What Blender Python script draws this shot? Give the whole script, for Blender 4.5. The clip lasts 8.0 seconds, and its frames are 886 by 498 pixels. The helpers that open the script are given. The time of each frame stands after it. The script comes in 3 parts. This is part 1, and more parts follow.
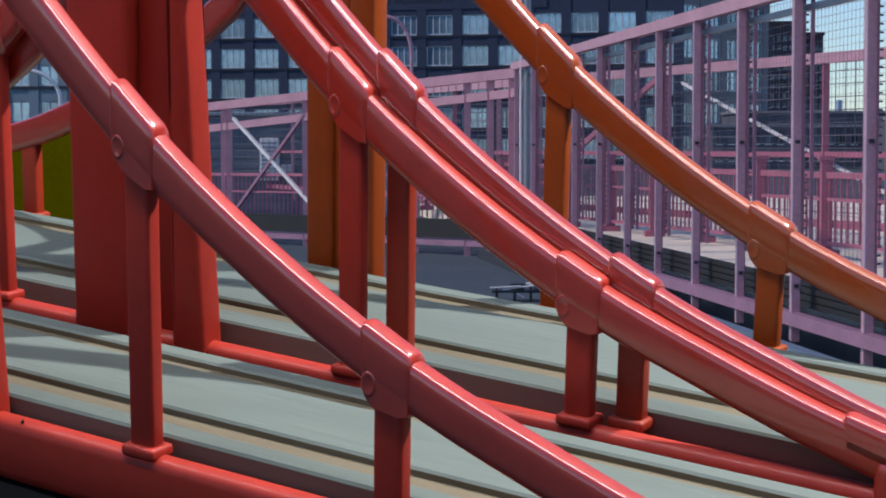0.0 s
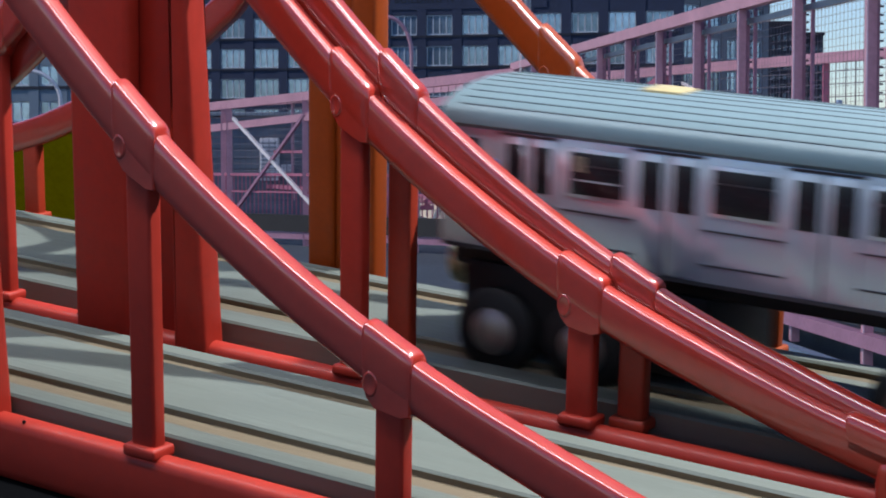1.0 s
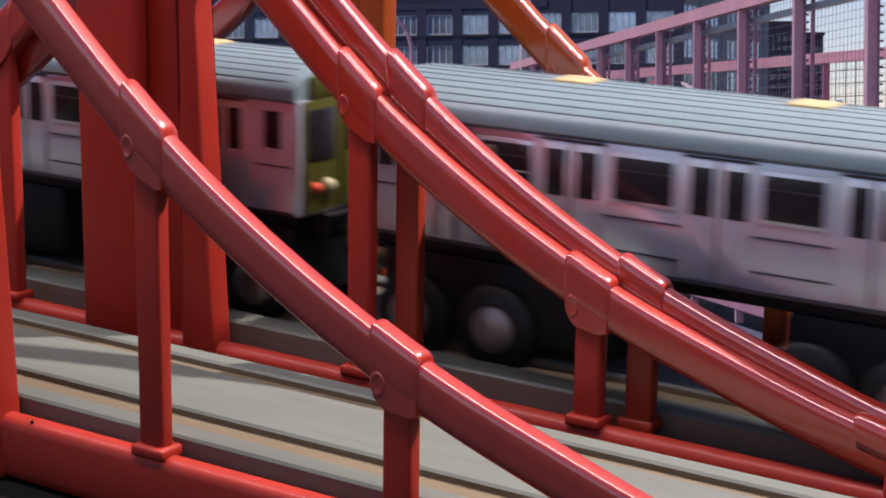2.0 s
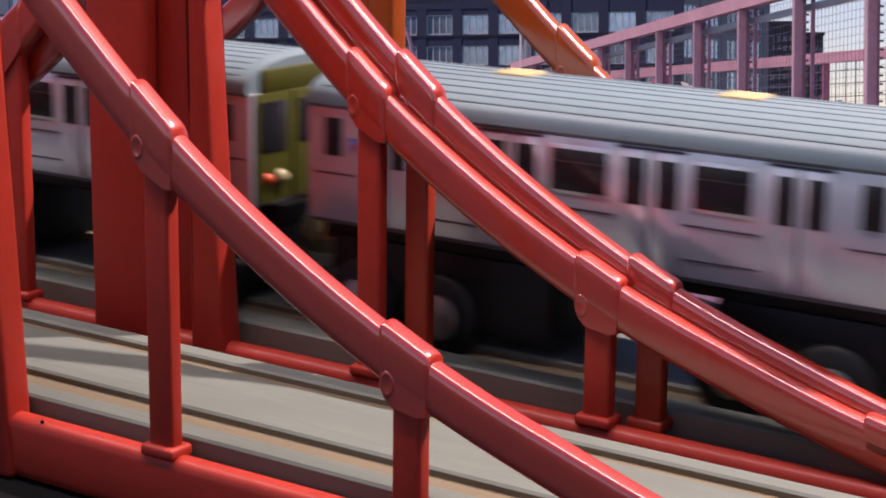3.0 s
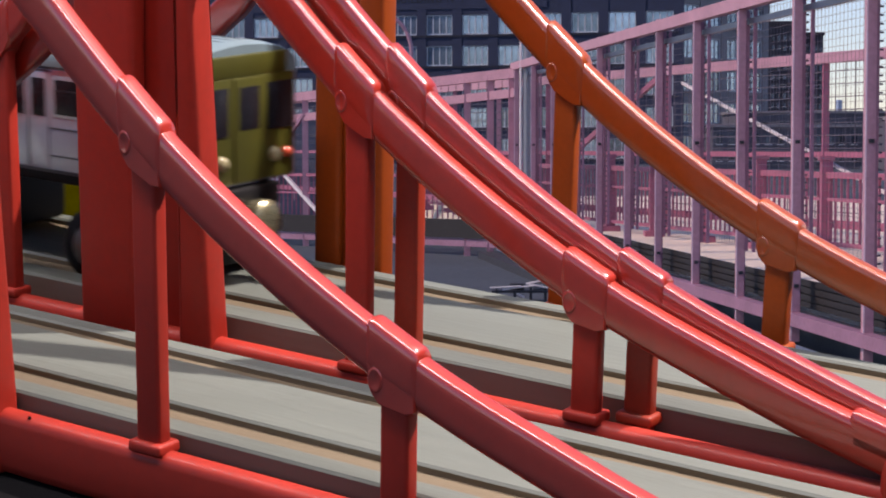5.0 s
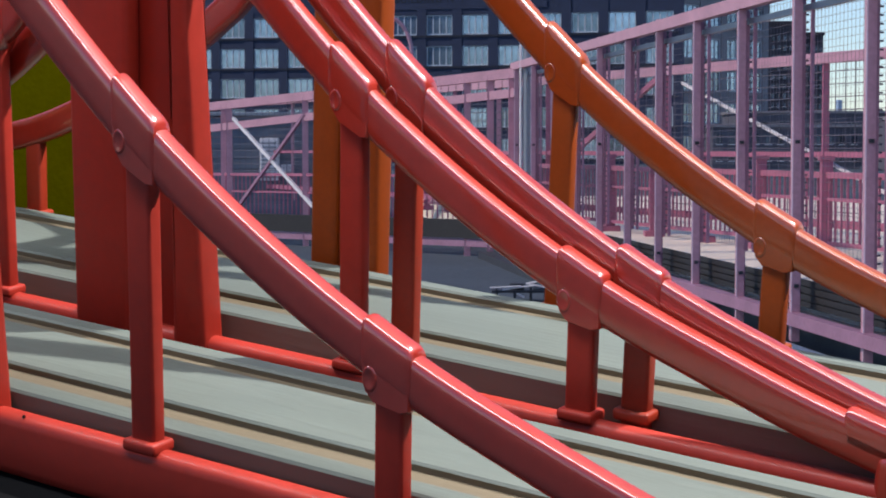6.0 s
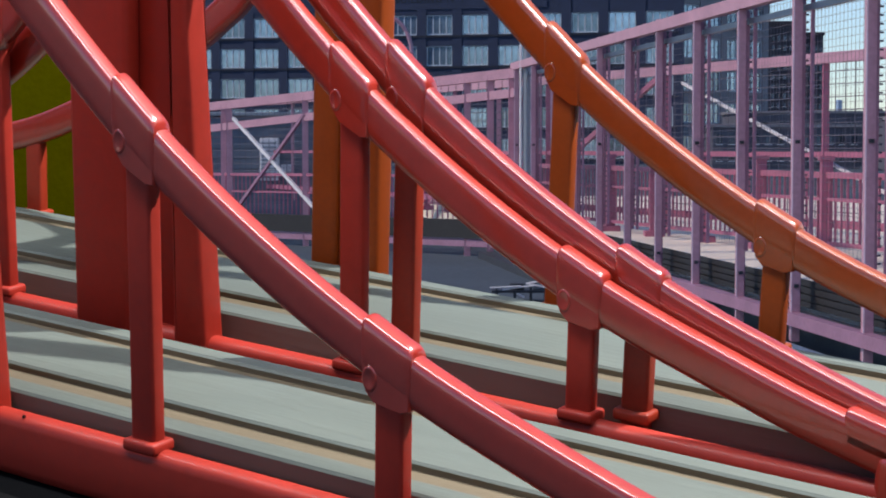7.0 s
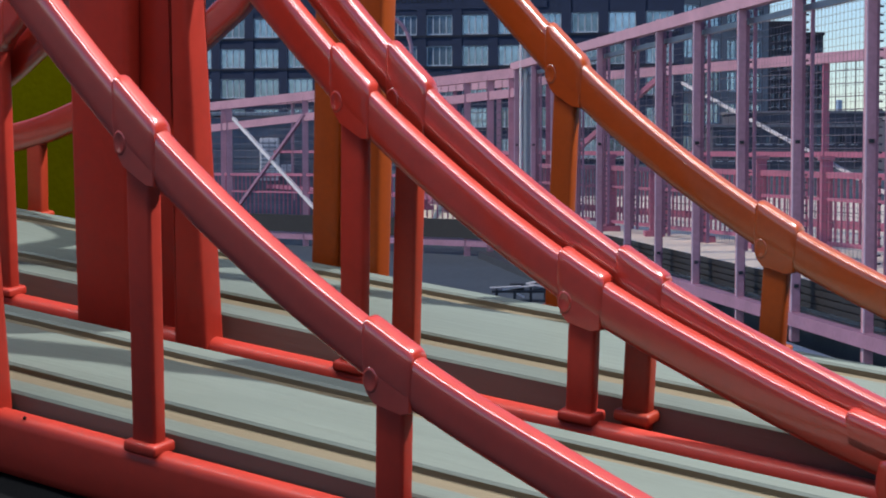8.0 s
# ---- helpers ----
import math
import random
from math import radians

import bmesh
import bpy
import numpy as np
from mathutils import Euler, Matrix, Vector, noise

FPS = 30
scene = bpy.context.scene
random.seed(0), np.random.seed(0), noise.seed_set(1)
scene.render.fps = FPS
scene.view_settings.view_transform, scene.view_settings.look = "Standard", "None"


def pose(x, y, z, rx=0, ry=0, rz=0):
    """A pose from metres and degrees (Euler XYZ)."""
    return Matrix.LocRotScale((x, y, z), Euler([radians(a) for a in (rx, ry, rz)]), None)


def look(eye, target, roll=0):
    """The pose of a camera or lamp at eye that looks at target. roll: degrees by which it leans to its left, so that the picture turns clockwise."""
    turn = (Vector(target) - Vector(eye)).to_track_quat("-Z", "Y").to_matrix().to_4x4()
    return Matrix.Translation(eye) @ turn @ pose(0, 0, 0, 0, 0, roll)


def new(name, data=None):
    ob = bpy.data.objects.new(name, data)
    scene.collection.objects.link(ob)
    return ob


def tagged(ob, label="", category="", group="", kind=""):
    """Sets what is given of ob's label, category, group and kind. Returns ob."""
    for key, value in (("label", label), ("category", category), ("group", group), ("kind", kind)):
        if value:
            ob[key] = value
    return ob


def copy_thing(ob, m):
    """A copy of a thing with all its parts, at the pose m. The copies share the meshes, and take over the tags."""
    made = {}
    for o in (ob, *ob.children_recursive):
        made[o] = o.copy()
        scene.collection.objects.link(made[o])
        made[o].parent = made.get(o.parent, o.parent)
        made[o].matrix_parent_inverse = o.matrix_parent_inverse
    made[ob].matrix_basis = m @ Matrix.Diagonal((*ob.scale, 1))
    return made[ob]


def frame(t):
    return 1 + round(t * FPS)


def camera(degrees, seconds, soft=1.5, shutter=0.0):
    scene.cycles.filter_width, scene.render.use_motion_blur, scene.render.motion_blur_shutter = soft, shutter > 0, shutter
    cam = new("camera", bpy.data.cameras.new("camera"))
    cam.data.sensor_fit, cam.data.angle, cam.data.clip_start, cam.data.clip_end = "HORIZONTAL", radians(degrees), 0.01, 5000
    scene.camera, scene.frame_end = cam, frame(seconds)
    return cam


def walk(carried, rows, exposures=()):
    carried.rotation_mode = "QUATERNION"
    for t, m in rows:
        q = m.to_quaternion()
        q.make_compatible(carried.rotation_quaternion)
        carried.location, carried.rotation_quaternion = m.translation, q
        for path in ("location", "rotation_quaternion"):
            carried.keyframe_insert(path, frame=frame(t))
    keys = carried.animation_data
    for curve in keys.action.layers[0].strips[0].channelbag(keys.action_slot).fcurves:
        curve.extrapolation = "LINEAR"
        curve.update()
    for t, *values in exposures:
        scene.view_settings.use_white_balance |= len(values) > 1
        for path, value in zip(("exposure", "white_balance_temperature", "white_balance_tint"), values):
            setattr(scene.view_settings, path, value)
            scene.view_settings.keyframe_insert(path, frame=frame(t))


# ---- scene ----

# ------------------------------------------------------------------ camera
cam = camera(27.1, 8.0, 1.95, 0.5)
EYE = pose(0, 0, 1.7, 90 - 3.14, 0, 0)
walk(cam, [(0.0, EYE), (8.0, EYE)],
     [(0.0, -0.14, 6400, 9), (0.8, -0.14, 6400, 10), (1.6, -0.12, 7100, 24), (3.0, -0.02, 7900, 35), (4.5, 0.03, 7900, 34), (5.8, 0.06, 6750, 13), (7.0, 0.0, 6700, 11), (8.0, -0.04, 6600, 9)])


# ------------------------------------------------------------------ light
SUN_EL, SUN_AZ = 44.0, -97.0     # degrees; azimuth from +y towards +x
world = bpy.data.worlds.new("world")
scene.world = world
world.use_nodes = True
wn = world.node_tree.nodes
sky = wn.new("ShaderNodeTexSky")
sky.sky_type = "NISHITA"
sky.sun_disc = False
sky.sun_elevation = radians(SUN_EL)
sky.sun_rotation = radians(SUN_AZ)
sky.air_density, sky.dust_density, sky.ozone_density = 1.0, 0.1, 3.0
wn["Background"].inputs["Strength"].default_value = 0.135
tone = wn.new("ShaderNodeMix")
tone.data_type, tone.blend_type = "RGBA", "MULTIPLY"
tone.inputs[0].default_value = 1.0
tone.inputs[7].default_value = (0.85, 0.94, 1.12, 1)      # a cooler city sky
world.node_tree.links.new(sky.outputs[0], tone.inputs[6])
world.node_tree.links.new(tone.outputs[2], wn["Background"].inputs["Color"])
sun = new("sun", bpy.data.lights.new("sun", "SUN"))
sun.data.energy, sun.data.angle, sun.data.color = 2.6, radians(0.9), (1.0, 0.91, 0.82)
_az, _el = radians(SUN_AZ), radians(SUN_EL)
SUN_DIR = Vector((math.sin(_az) * math.cos(_el), math.cos(_az) * math.cos(_el), math.sin(_el)))
sun.matrix_world = look(SUN_DIR * 50, (0, 0, 0))
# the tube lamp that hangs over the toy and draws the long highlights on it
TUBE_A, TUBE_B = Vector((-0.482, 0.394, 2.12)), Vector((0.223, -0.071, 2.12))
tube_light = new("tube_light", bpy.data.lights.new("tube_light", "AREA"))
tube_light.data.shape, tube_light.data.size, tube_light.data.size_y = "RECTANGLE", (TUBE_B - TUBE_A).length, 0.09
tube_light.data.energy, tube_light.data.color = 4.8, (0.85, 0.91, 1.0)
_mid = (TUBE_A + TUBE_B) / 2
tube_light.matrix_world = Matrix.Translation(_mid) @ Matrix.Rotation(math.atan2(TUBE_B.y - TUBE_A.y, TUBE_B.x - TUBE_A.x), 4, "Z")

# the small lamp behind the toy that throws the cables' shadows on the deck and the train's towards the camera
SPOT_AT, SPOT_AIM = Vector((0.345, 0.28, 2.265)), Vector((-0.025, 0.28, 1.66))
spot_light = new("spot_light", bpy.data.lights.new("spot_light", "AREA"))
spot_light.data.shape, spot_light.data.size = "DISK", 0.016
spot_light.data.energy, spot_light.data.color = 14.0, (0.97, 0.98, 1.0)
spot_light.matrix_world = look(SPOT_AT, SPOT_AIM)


# ------------------------------------------------------------------ materials
def mat(name, color, rough=0.5, metal=0.0, var=0.15, scale=40.0, bump=0.0, bscale=None, coat=0.0, stretch=(1, 1, 1), var2=None, rand=0.0, spec=0.5, sss=0.0):
    """A surface with colour variation at two scales, a little relief and varied gloss."""
    m = bpy.data.materials.new(name)
    m.use_nodes = True
    nt = m.node_tree
    n, l = nt.nodes, nt.links
    b = n["Principled BSDF"]
    tc = n.new("ShaderNodeTexCoord")
    mp = n.new("ShaderNodeMapping")
    mp.inputs["Scale"].default_value = stretch
    l.new(tc.outputs["Object"], mp.inputs["Vector"])
    big, fine = n.new("ShaderNodeTexNoise"), n.new("ShaderNodeTexNoise")
    big.inputs["Scale"].default_value, big.inputs["Detail"].default_value = scale, 4
    fine.inputs["Scale"].default_value, fine.inputs["Detail"].default_value = scale * 9, 6
    for t in (big, fine):
        l.new(mp.outputs[0], t.inputs["Vector"])
    mix = n.new("ShaderNodeMix")
    mix.data_type = "RGBA"
    c = Vector(color)
    dark = var2 if var2 else tuple(c * (1 - var))
    mix.inputs[6].default_value = (*dark, 1)
    mix.inputs[7].default_value = (*[min(1, x * (1 + var * 0.6)) for x in c], 1)
    add = n.new("ShaderNodeMath")
    add.operation = "ADD"
    half = n.new("ShaderNodeMath")
    half.operation = "MULTIPLY"
    half.inputs[1].default_value = 0.5
    l.new(big.outputs["Fac"], add.inputs[0])
    l.new(fine.outputs["Fac"], add.inputs[1])
    l.new(add.outputs[0], half.inputs[0])
    ramp = n.new("ShaderNodeMapRange")
    ramp.inputs[1].default_value, ramp.inputs[2].default_value = 0.35, 0.65
    l.new(half.outputs[0], ramp.inputs[0])
    l.new(ramp.outputs[0], mix.inputs[0])
    out = mix.outputs[2]
    if rand:
        info = n.new("ShaderNodeObjectInfo")
        hsv = n.new("ShaderNodeHueSaturation")
        mr = n.new("ShaderNodeMapRange")
        mr.inputs[3].default_value, mr.inputs[4].default_value = 1 - rand, 1 + rand
        l.new(info.outputs["Random"], mr.inputs[0])
        l.new(mr.outputs[0], hsv.inputs["Value"])
        l.new(out, hsv.inputs["Color"])
        out = hsv.outputs[0]
    l.new(out, b.inputs["Base Color"])
    rr = n.new("ShaderNodeMapRange")
    rr.inputs[3].default_value, rr.inputs[4].default_value = max(0.02, rough * 0.8), min(1, rough * 1.25)
    l.new(fine.outputs["Fac"], rr.inputs[0])
    l.new(rr.outputs[0], b.inputs["Roughness"])
    b.inputs["Metallic"].default_value = metal
    b.inputs["Specular IOR Level"].default_value = spec
    b.inputs["Coat Weight"].default_value = coat
    b.inputs["Coat Roughness"].default_value = 0.15
    b.inputs["Coat IOR"].default_value = 1.9
    if sss:
        b.inputs["Subsurface Weight"].default_value = sss
        b.inputs["Subsurface Radius"].default_value = (0.004, 0.001, 0.0006)
        b.inputs["Subsurface Scale"].default_value = 0.6
    if bump:
        bp = n.new("ShaderNodeBump")
        bp.inputs["Strength"].default_value = bump
        bp.inputs["Distance"].default_value = 0.1 / scale
        l.new(fine.outputs["Fac"], bp.inputs["Height"])
        l.new(bp.outputs[0], b.inputs["Normal"])
    return m


RED = mat("red_plastic", (0.30, 0.0185, 0.0085), 0.42, var=0.14, scale=70, bump=0.025, coat=0.9, spec=0.2)
RED_SATIN = mat("satin_red_plastic", (0.27, 0.0175, 0.0085), 0.55, var=0.15, scale=70, bump=0.035, coat=0.05, spec=0.25)
RED_DEEP = mat("deep_red_plastic", (0.26, 0.0150, 0.0060), 0.38, var=0.10, scale=120, bump=0.02, coat=1.0, spec=0.25)
# red plastic; light spilled on the far parts is put in as orange
VERMILION = mat("vermilion_spill_red_plastic", (0.25, 0.022, 0.007), 0.5, var=0.12, scale=120, bump=0.03, coat=0.06, spec=0.3)
ORANGE = mat("orange_spill_red_plastic", (0.235, 0.036, 0.002), 0.38, var=0.10, scale=120, bump=0.02, coat=0.75, spec=0.25)
ORANGE_SATIN = mat("satin_orange_spill_red_plastic", (0.22, 0.036, 0.002), 0.5, var=0.12, scale=120, bump=0.03, coat=0.05, spec=0.25)
WOOD = mat("pale_beech", (0.084, 0.099, 0.083), 0.6, var=0.09, scale=60, bump=0.08, stretch=(0.15, 1.6, 1.6))
# brown of the cut grain, darkened further by shade put into the colour
WOOD_GROOVE = mat("shaded_routed_beech", (0.100, 0.076, 0.042), 0.75, var=0.10, scale=60, bump=0.10, stretch=(0.12, 1.6, 1.6))
# shade and red bounced off the rails are put into the edge colour
WOOD_SIDE = mat("red_bounce_beech_edge", (0.105, 0.075, 0.055), 0.7, var=0.05, scale=60, bump=0.06, stretch=(0.12, 1.6, 1.6))
BLACK_CLOTH = mat("black_cloth", (0.0015, 0.0015, 0.0018), 1.0, var=0.3, scale=200, bump=0.2, spec=0.1)
GREEN_CLOTH = mat("olive_green_cloth", (0.075, 0.068, 0.0006), 0.95, var=0.12, scale=90, bump=0.15, spec=0.0)
SILVER = mat("brushed_silver_paint", (0.46, 0.50, 0.57), 0.22, metal=0.62, var=0.03, scale=150)
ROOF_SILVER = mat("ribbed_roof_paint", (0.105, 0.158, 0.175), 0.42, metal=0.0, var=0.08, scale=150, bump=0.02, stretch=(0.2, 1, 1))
GROOVE_SHADE = mat("shadowed_groove_paint", (0.055, 0.082, 0.095), 0.5, var=0.1, scale=150)
SIGN_TAN = mat("tan_sign_print", (0.16, 0.13, 0.09), 0.5, var=0.1, scale=300)
# silver ends; the green backdrop's reflection is painted in as olive
END_SPILL = mat("silver_end_olive_reflection", (0.046, 0.047, 0.006), 0.4, metal=0.1, var=0.15, scale=150)
TRIM_DARK = mat("dark_print", (0.02, 0.02, 0.025), 0.35, var=0.2, scale=200)
PANE_DARK = mat("dark_window_print", (0.010, 0.010, 0.013), 0.25, var=0.3, scale=200, spec=0.25)
BLACK_PLASTIC = mat("black_plastic", (0.004, 0.004, 0.0045), 0.55, var=0.3, scale=200, bump=0.05, spec=0.25)
CHROME = mat("steel_hub", (0.24, 0.215, 0.205), 0.36, metal=0.9, var=0.1, scale=200)
COUPLER_STEEL = mat("olive_steel_coupler", (0.30, 0.28, 0.17), 0.28, metal=0.85, var=0.15, scale=200)
LAMP_WHITE = mat("headlight_lens", (0.22, 0.20, 0.11), 0.2, var=0.05, scale=200)
LAMP_RED = mat("tail_lens", (0.4, 0.05, 0.02), 0.2, var=0.05, scale=200)
YELLOW = mat("yellow_roof_vent", (0.34, 0.28, 0.14), 0.4, var=0.1, scale=200)

ASPHALT = mat("blue_grey_asphalt", (0.050, 0.066, 0.082), 0.9, var=0.18, scale=0.6, bump=0.2)
NAVY = mat("navy_painted_brick", (0.022, 0.034, 0.075), 0.75, var=0.25, scale=0.35, bump=0.15)
NAVY_TRIM = mat("dark_navy_stone", (0.010, 0.014, 0.030), 0.7, var=0.2, scale=0.5, bump=0.1)
GREY_BRICK = mat("grey_brick", (0.26, 0.25, 0.265), 0.85, var=0.25, scale=0.4, bump=0.2)
BROWN_BRICK = mat("dark_brown_brick", (0.045, 0.04, 0.05), 0.85, var=0.25, scale=0.3, bump=0.2)
SLATE_BRICK = mat("slate_grey_brick", (0.10, 0.10, 0.125), 0.85, var=0.3, scale=0.5, bump=0.2)
FRAME_WHITE = mat("white_window_frame", (0.55, 0.58, 0.62), 0.5, var=0.1, scale=2)
GLASS = mat("window_glass", (0.30, 0.40, 0.50), 0.10, metal=0.6, var=0.35, scale=0.25, rand=0.45)
LETTER = mat("dark_letter_paint", (0.006, 0.008, 0.012), 0.6, var=0.15, scale=1)
PINK = mat("pink_steel_paint", (0.52, 0.265, 0.325), 0.5, var=0.18, scale=3, bump=0.1)
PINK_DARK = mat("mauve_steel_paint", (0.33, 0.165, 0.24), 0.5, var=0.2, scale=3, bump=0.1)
PINK_RED = mat("rose_steel_paint", (0.42, 0.13, 0.20), 0.5, var=0.18, scale=3, bump=0.1)
WHITE_STEEL = mat("white_steel_paint", (0.75, 0.70, 0.70), 0.5, var=0.1, scale=3)
MESH_WIRE = mat("grey_mesh_wire", (0.14, 0.12, 0.15), 0.5, metal=0.3, var=0.15, scale=4)
LOUVRE = mat("black_louvre", (0.016, 0.014, 0.014), 0.7, var=0.25, scale=3)
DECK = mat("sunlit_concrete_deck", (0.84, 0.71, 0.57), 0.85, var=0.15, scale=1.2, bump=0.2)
GALV = mat("galvanised_steel", (0.30, 0.32, 0.35), 0.5, metal=0.3, var=0.12, scale=3)
DARK_STEEL = mat("dark_steel", (0.03, 0.032, 0.04), 0.6, var=0.2, scale=3)
GREY_PANEL = mat("blue_grey_panel", (0.13, 0.15, 0.19), 0.7, var=0.12, scale=1)
SUNLIT_PINK = mat("sunlit_pale_pink_paint", (0.72, 0.55, 0.62), 0.5, var=0.12, scale=3)
BLUE_PIPE = mat("blue_grey_pipe", (0.12, 0.17, 0.24), 0.5, var=0.15, scale=4)
BLUE_GREY_WALL = mat("blue_grey_render", (0.16, 0.21, 0.26), 0.8, var=0.12, scale=0.4, bump=0.1)
HAZE_TOWER = mat("hazy_blue_tower", (0.30, 0.40, 0.54), 0.8, var=0.1, scale=0.2)


# ------------------------------------------------------------------ mesh helpers
def finish(ob, bm, material, smooth=True):
    bm.normal_update()
    mats = material if isinstance(material, (list, tuple)) else [material]
    for x in mats:
        ob.data.materials.append(x)
    for f in bm.faces:
        f.smooth = smooth
    bm.to_mesh(ob.data)
    bm.free()
    if smooth:
        try:
            ob.data.set_sharp_from_angle(angle=radians(38))
        except AttributeError:
            pass
    return ob


def part(name, bm, material, parent=None, label="", smooth=True):
    ob = new(name, bpy.data.meshes.new(name))
    finish(ob, bm, material, smooth)
    if parent is not None:
        ob.parent = parent
    if label:
        ob["label"] = label
    return ob


def share(name, data, parent, m):
    ob = new(name, data)
    ob.parent = parent
    ob.matrix_basis = m
    return ob


def add_box(bm, lo, hi, bevel=0.0, seg=2, mi=0):
    r = bmesh.ops.create_cube(bm, size=1.0)
    vs = r["verts"]
    for v in vs:
        v.co = Vector([(lo[i] + hi[i]) / 2 + v.co[i] * (hi[i] - lo[i]) for i in range(3)])
    fs = list({f for v in vs for f in v.link_faces})
    if bevel:
        es = list({e for v in vs for e in v.link_edges})
        r = bmesh.ops.bevel(bm, geom=es, offset=bevel, segments=seg, profile=0.5, affect="EDGES")
        fs = list({f for v in r["verts"] for f in v.link_faces} | {f for f in fs if f.is_valid})
    for f in fs:
        f.material_index = mi
    return bm


def box(lo, hi, bevel=0.0, seg=2):
    return add_box(bmesh.new(), lo, hi, bevel, seg)


def add_bar(bm, a, b, w, d=None, up=(0, 0, 1)):
    """A square bar from a to b."""
    a, b = Vector(a), Vector(b)
    d = d or w
    t = (b - a).normalized()
    u = Vector(up)
    if abs(t.dot(u)) > 0.95:
        u = Vector((1, 0, 0))
    s = t.cross(u).normalized()
    n = s.cross(t)
    q = []
    for p in (a, b):
        for i, j in ((-1, -1), (1, -1), (1, 1), (-1, 1)):
            q.append(bm.verts.new(p + s * (i * w / 2) + n * (j * d / 2)))
    for f in ((0, 3, 2, 1), (4, 5, 6, 7), (0, 1, 5, 4), (1, 2, 6, 5), (2, 3, 7, 6), (3, 0, 4, 7)):
        bm.faces.new([q[i] for i in f])
    return bm


def bar(a, b, w, d=None, up=(0, 0, 1)):
    return add_bar(bmesh.new(), a, b, w, d, up)


def add_tube(bm, pts, r, n=10, radii=None):
    pts = [Vector(p) for p in pts]
    rings = []
    for i, p in enumerate(pts):
        t = (pts[min(i + 1, len(pts) - 1)] - pts[max(i - 1, 0)]).normalized()
        u = Vector((0, 0, 1)) if abs(t.z) < 0.9 else Vector((0, 1, 0))
        s = t.cross(u).normalized()
        w = s.cross(t)
        rr = radii[i] if radii else r
        rings.append([bm.verts.new(p + (s * math.cos(k * math.tau / n) + w * math.sin(k * math.tau / n)) * rr) for k in range(n)])
    for a, b in zip(rings, rings[1:]):
        for k in range(n):
            bm.faces.new((a[k], a[(k + 1) % n], b[(k + 1) % n], b[k]))
    bm.faces.new(rings[0][::-1])
    bm.faces.new(rings[-1])
    return bm


def tube(pts, r, n=10, radii=None):
    return add_tube(bmesh.new(), pts, r, n, radii)


# ------------------------------------------------------------------ the toy's own space (x along the deck, y away, z up)
CV = EYE @ Matrix.Diagonal((1, -1, -1, 1))
TOY_IN_VIEW = Matrix(((0.828845, 0.559249, 0.015988, -0.041361),
                      (0.139720, -0.179234, -0.973834, 0.028268),
                      (-0.541751, 0.809392, -0.226696, 0.257182),
                      (0, 0, 0, 1)))
FOCAL = 3252.9
WOBBLE = [(0.0, 0, 0), (0.5, 1.5, 0), (1.0, 2.5, 0), (1.5, 6, 0), (1.7, 9, 0.5), (2.3, 23, 0.5), (2.8, 32, 0.5), (3.0, 33, 0.3), (3.5, 31.6, -0.8), (4.0, 27.2, -2.2),
          (4.5, 19.3, -4.8), (4.7, 16, -5.5), (5.3, 7, -8), (5.8, 2, -9), (6.0, 1.8, -9.1), (6.5, 1.5, -9.8), (7.0, 2, -9.3), (7.5, 2, -9), (8.0, 3.2, -6.6)]
NUDGE = [(0.0, 0), (4.4, 0), (4.7, 0.1), (5.6, 1), (8.0, 1)]      # the rear bridge is knocked as the train leaves it


def glide(t, rows, k):
    return float(np.interp(t, [r[0] for r in rows], [r[k] for r in rows]))


def toy(t):
    ax, ay = glide(t, WOBBLE, 1) / FOCAL, glide(t, WOBBLE, 2) / FOCAL
    return CV @ Matrix.Rotation(ax, 4, "Y") @ Matrix.Rotation(-ay, 4, "X") @ TOY_IN_VIEW


def toy_rear(t):
    s = glide(t, NUDGE, 1)
    pivot = Matrix.Translation((0, 0.0755, 0))
    return toy(t) @ Matrix.Translation((0.0007 * s, 0, 0)) @ pivot @ Matrix.Rotation(-0.023 * s, 4, "X") @ pivot.inverted()


MM = 0.001
GAUGE_A = (0.0, 48.0)            # the two sides of the front bridge
GAUGE_B = (51.5, 99.5)           # the two sides of the rear bridge
SHIFT_B = 6.8


# ------------------------------------------------------------------ suspension bridges of moulded plastic
SAG = [(-240, 10), (-200, 11), (-170, 13.5), (-142, 16.2), (-119, 24.2), (-95, 37.0), (-80, 47.5), (-73, 54.5), (-62, 74), (-50, 98)]
STAY = [(-50, 98), (-35, 77), (-25, 66), (-12, 54), (0, 44), (10, 36.9), (20, 30.7), (30, 25.2), (42, 19.4), (52, 15.4), (62, 12.0), (77, 7.2), (92, 3.4), (104, 0.5)]


def curve(rows, n):
    """A smooth line through the rows."""
    p = [Vector((x, 0, z)) for x, z in rows]
    p = [p[0] * 2 - p[1], *p, p[-1] * 2 - p[-2]]
    out = []
    for i in range(1, len(p) - 2):
        for k in range(n):
            u = k / n
            out.append(0.5 * (2 * p[i] + (p[i + 1] - p[i - 1]) * u + (2 * p[i - 1] - 5 * p[i] + 4 * p[i + 1] - p[i + 2]) * u * u
                              + (3 * p[i] - p[i - 1] - 3 * p[i + 1] + p[i + 2]) * u ** 3))
    out.append(p[-2])
    return out


STAY_LINE, SAG_LINE = curve(STAY, 6), curve(SAG, 6)


def height(line, x):
    return float(np.interp(x, [p.x for p in line], [p.z for p in line]))


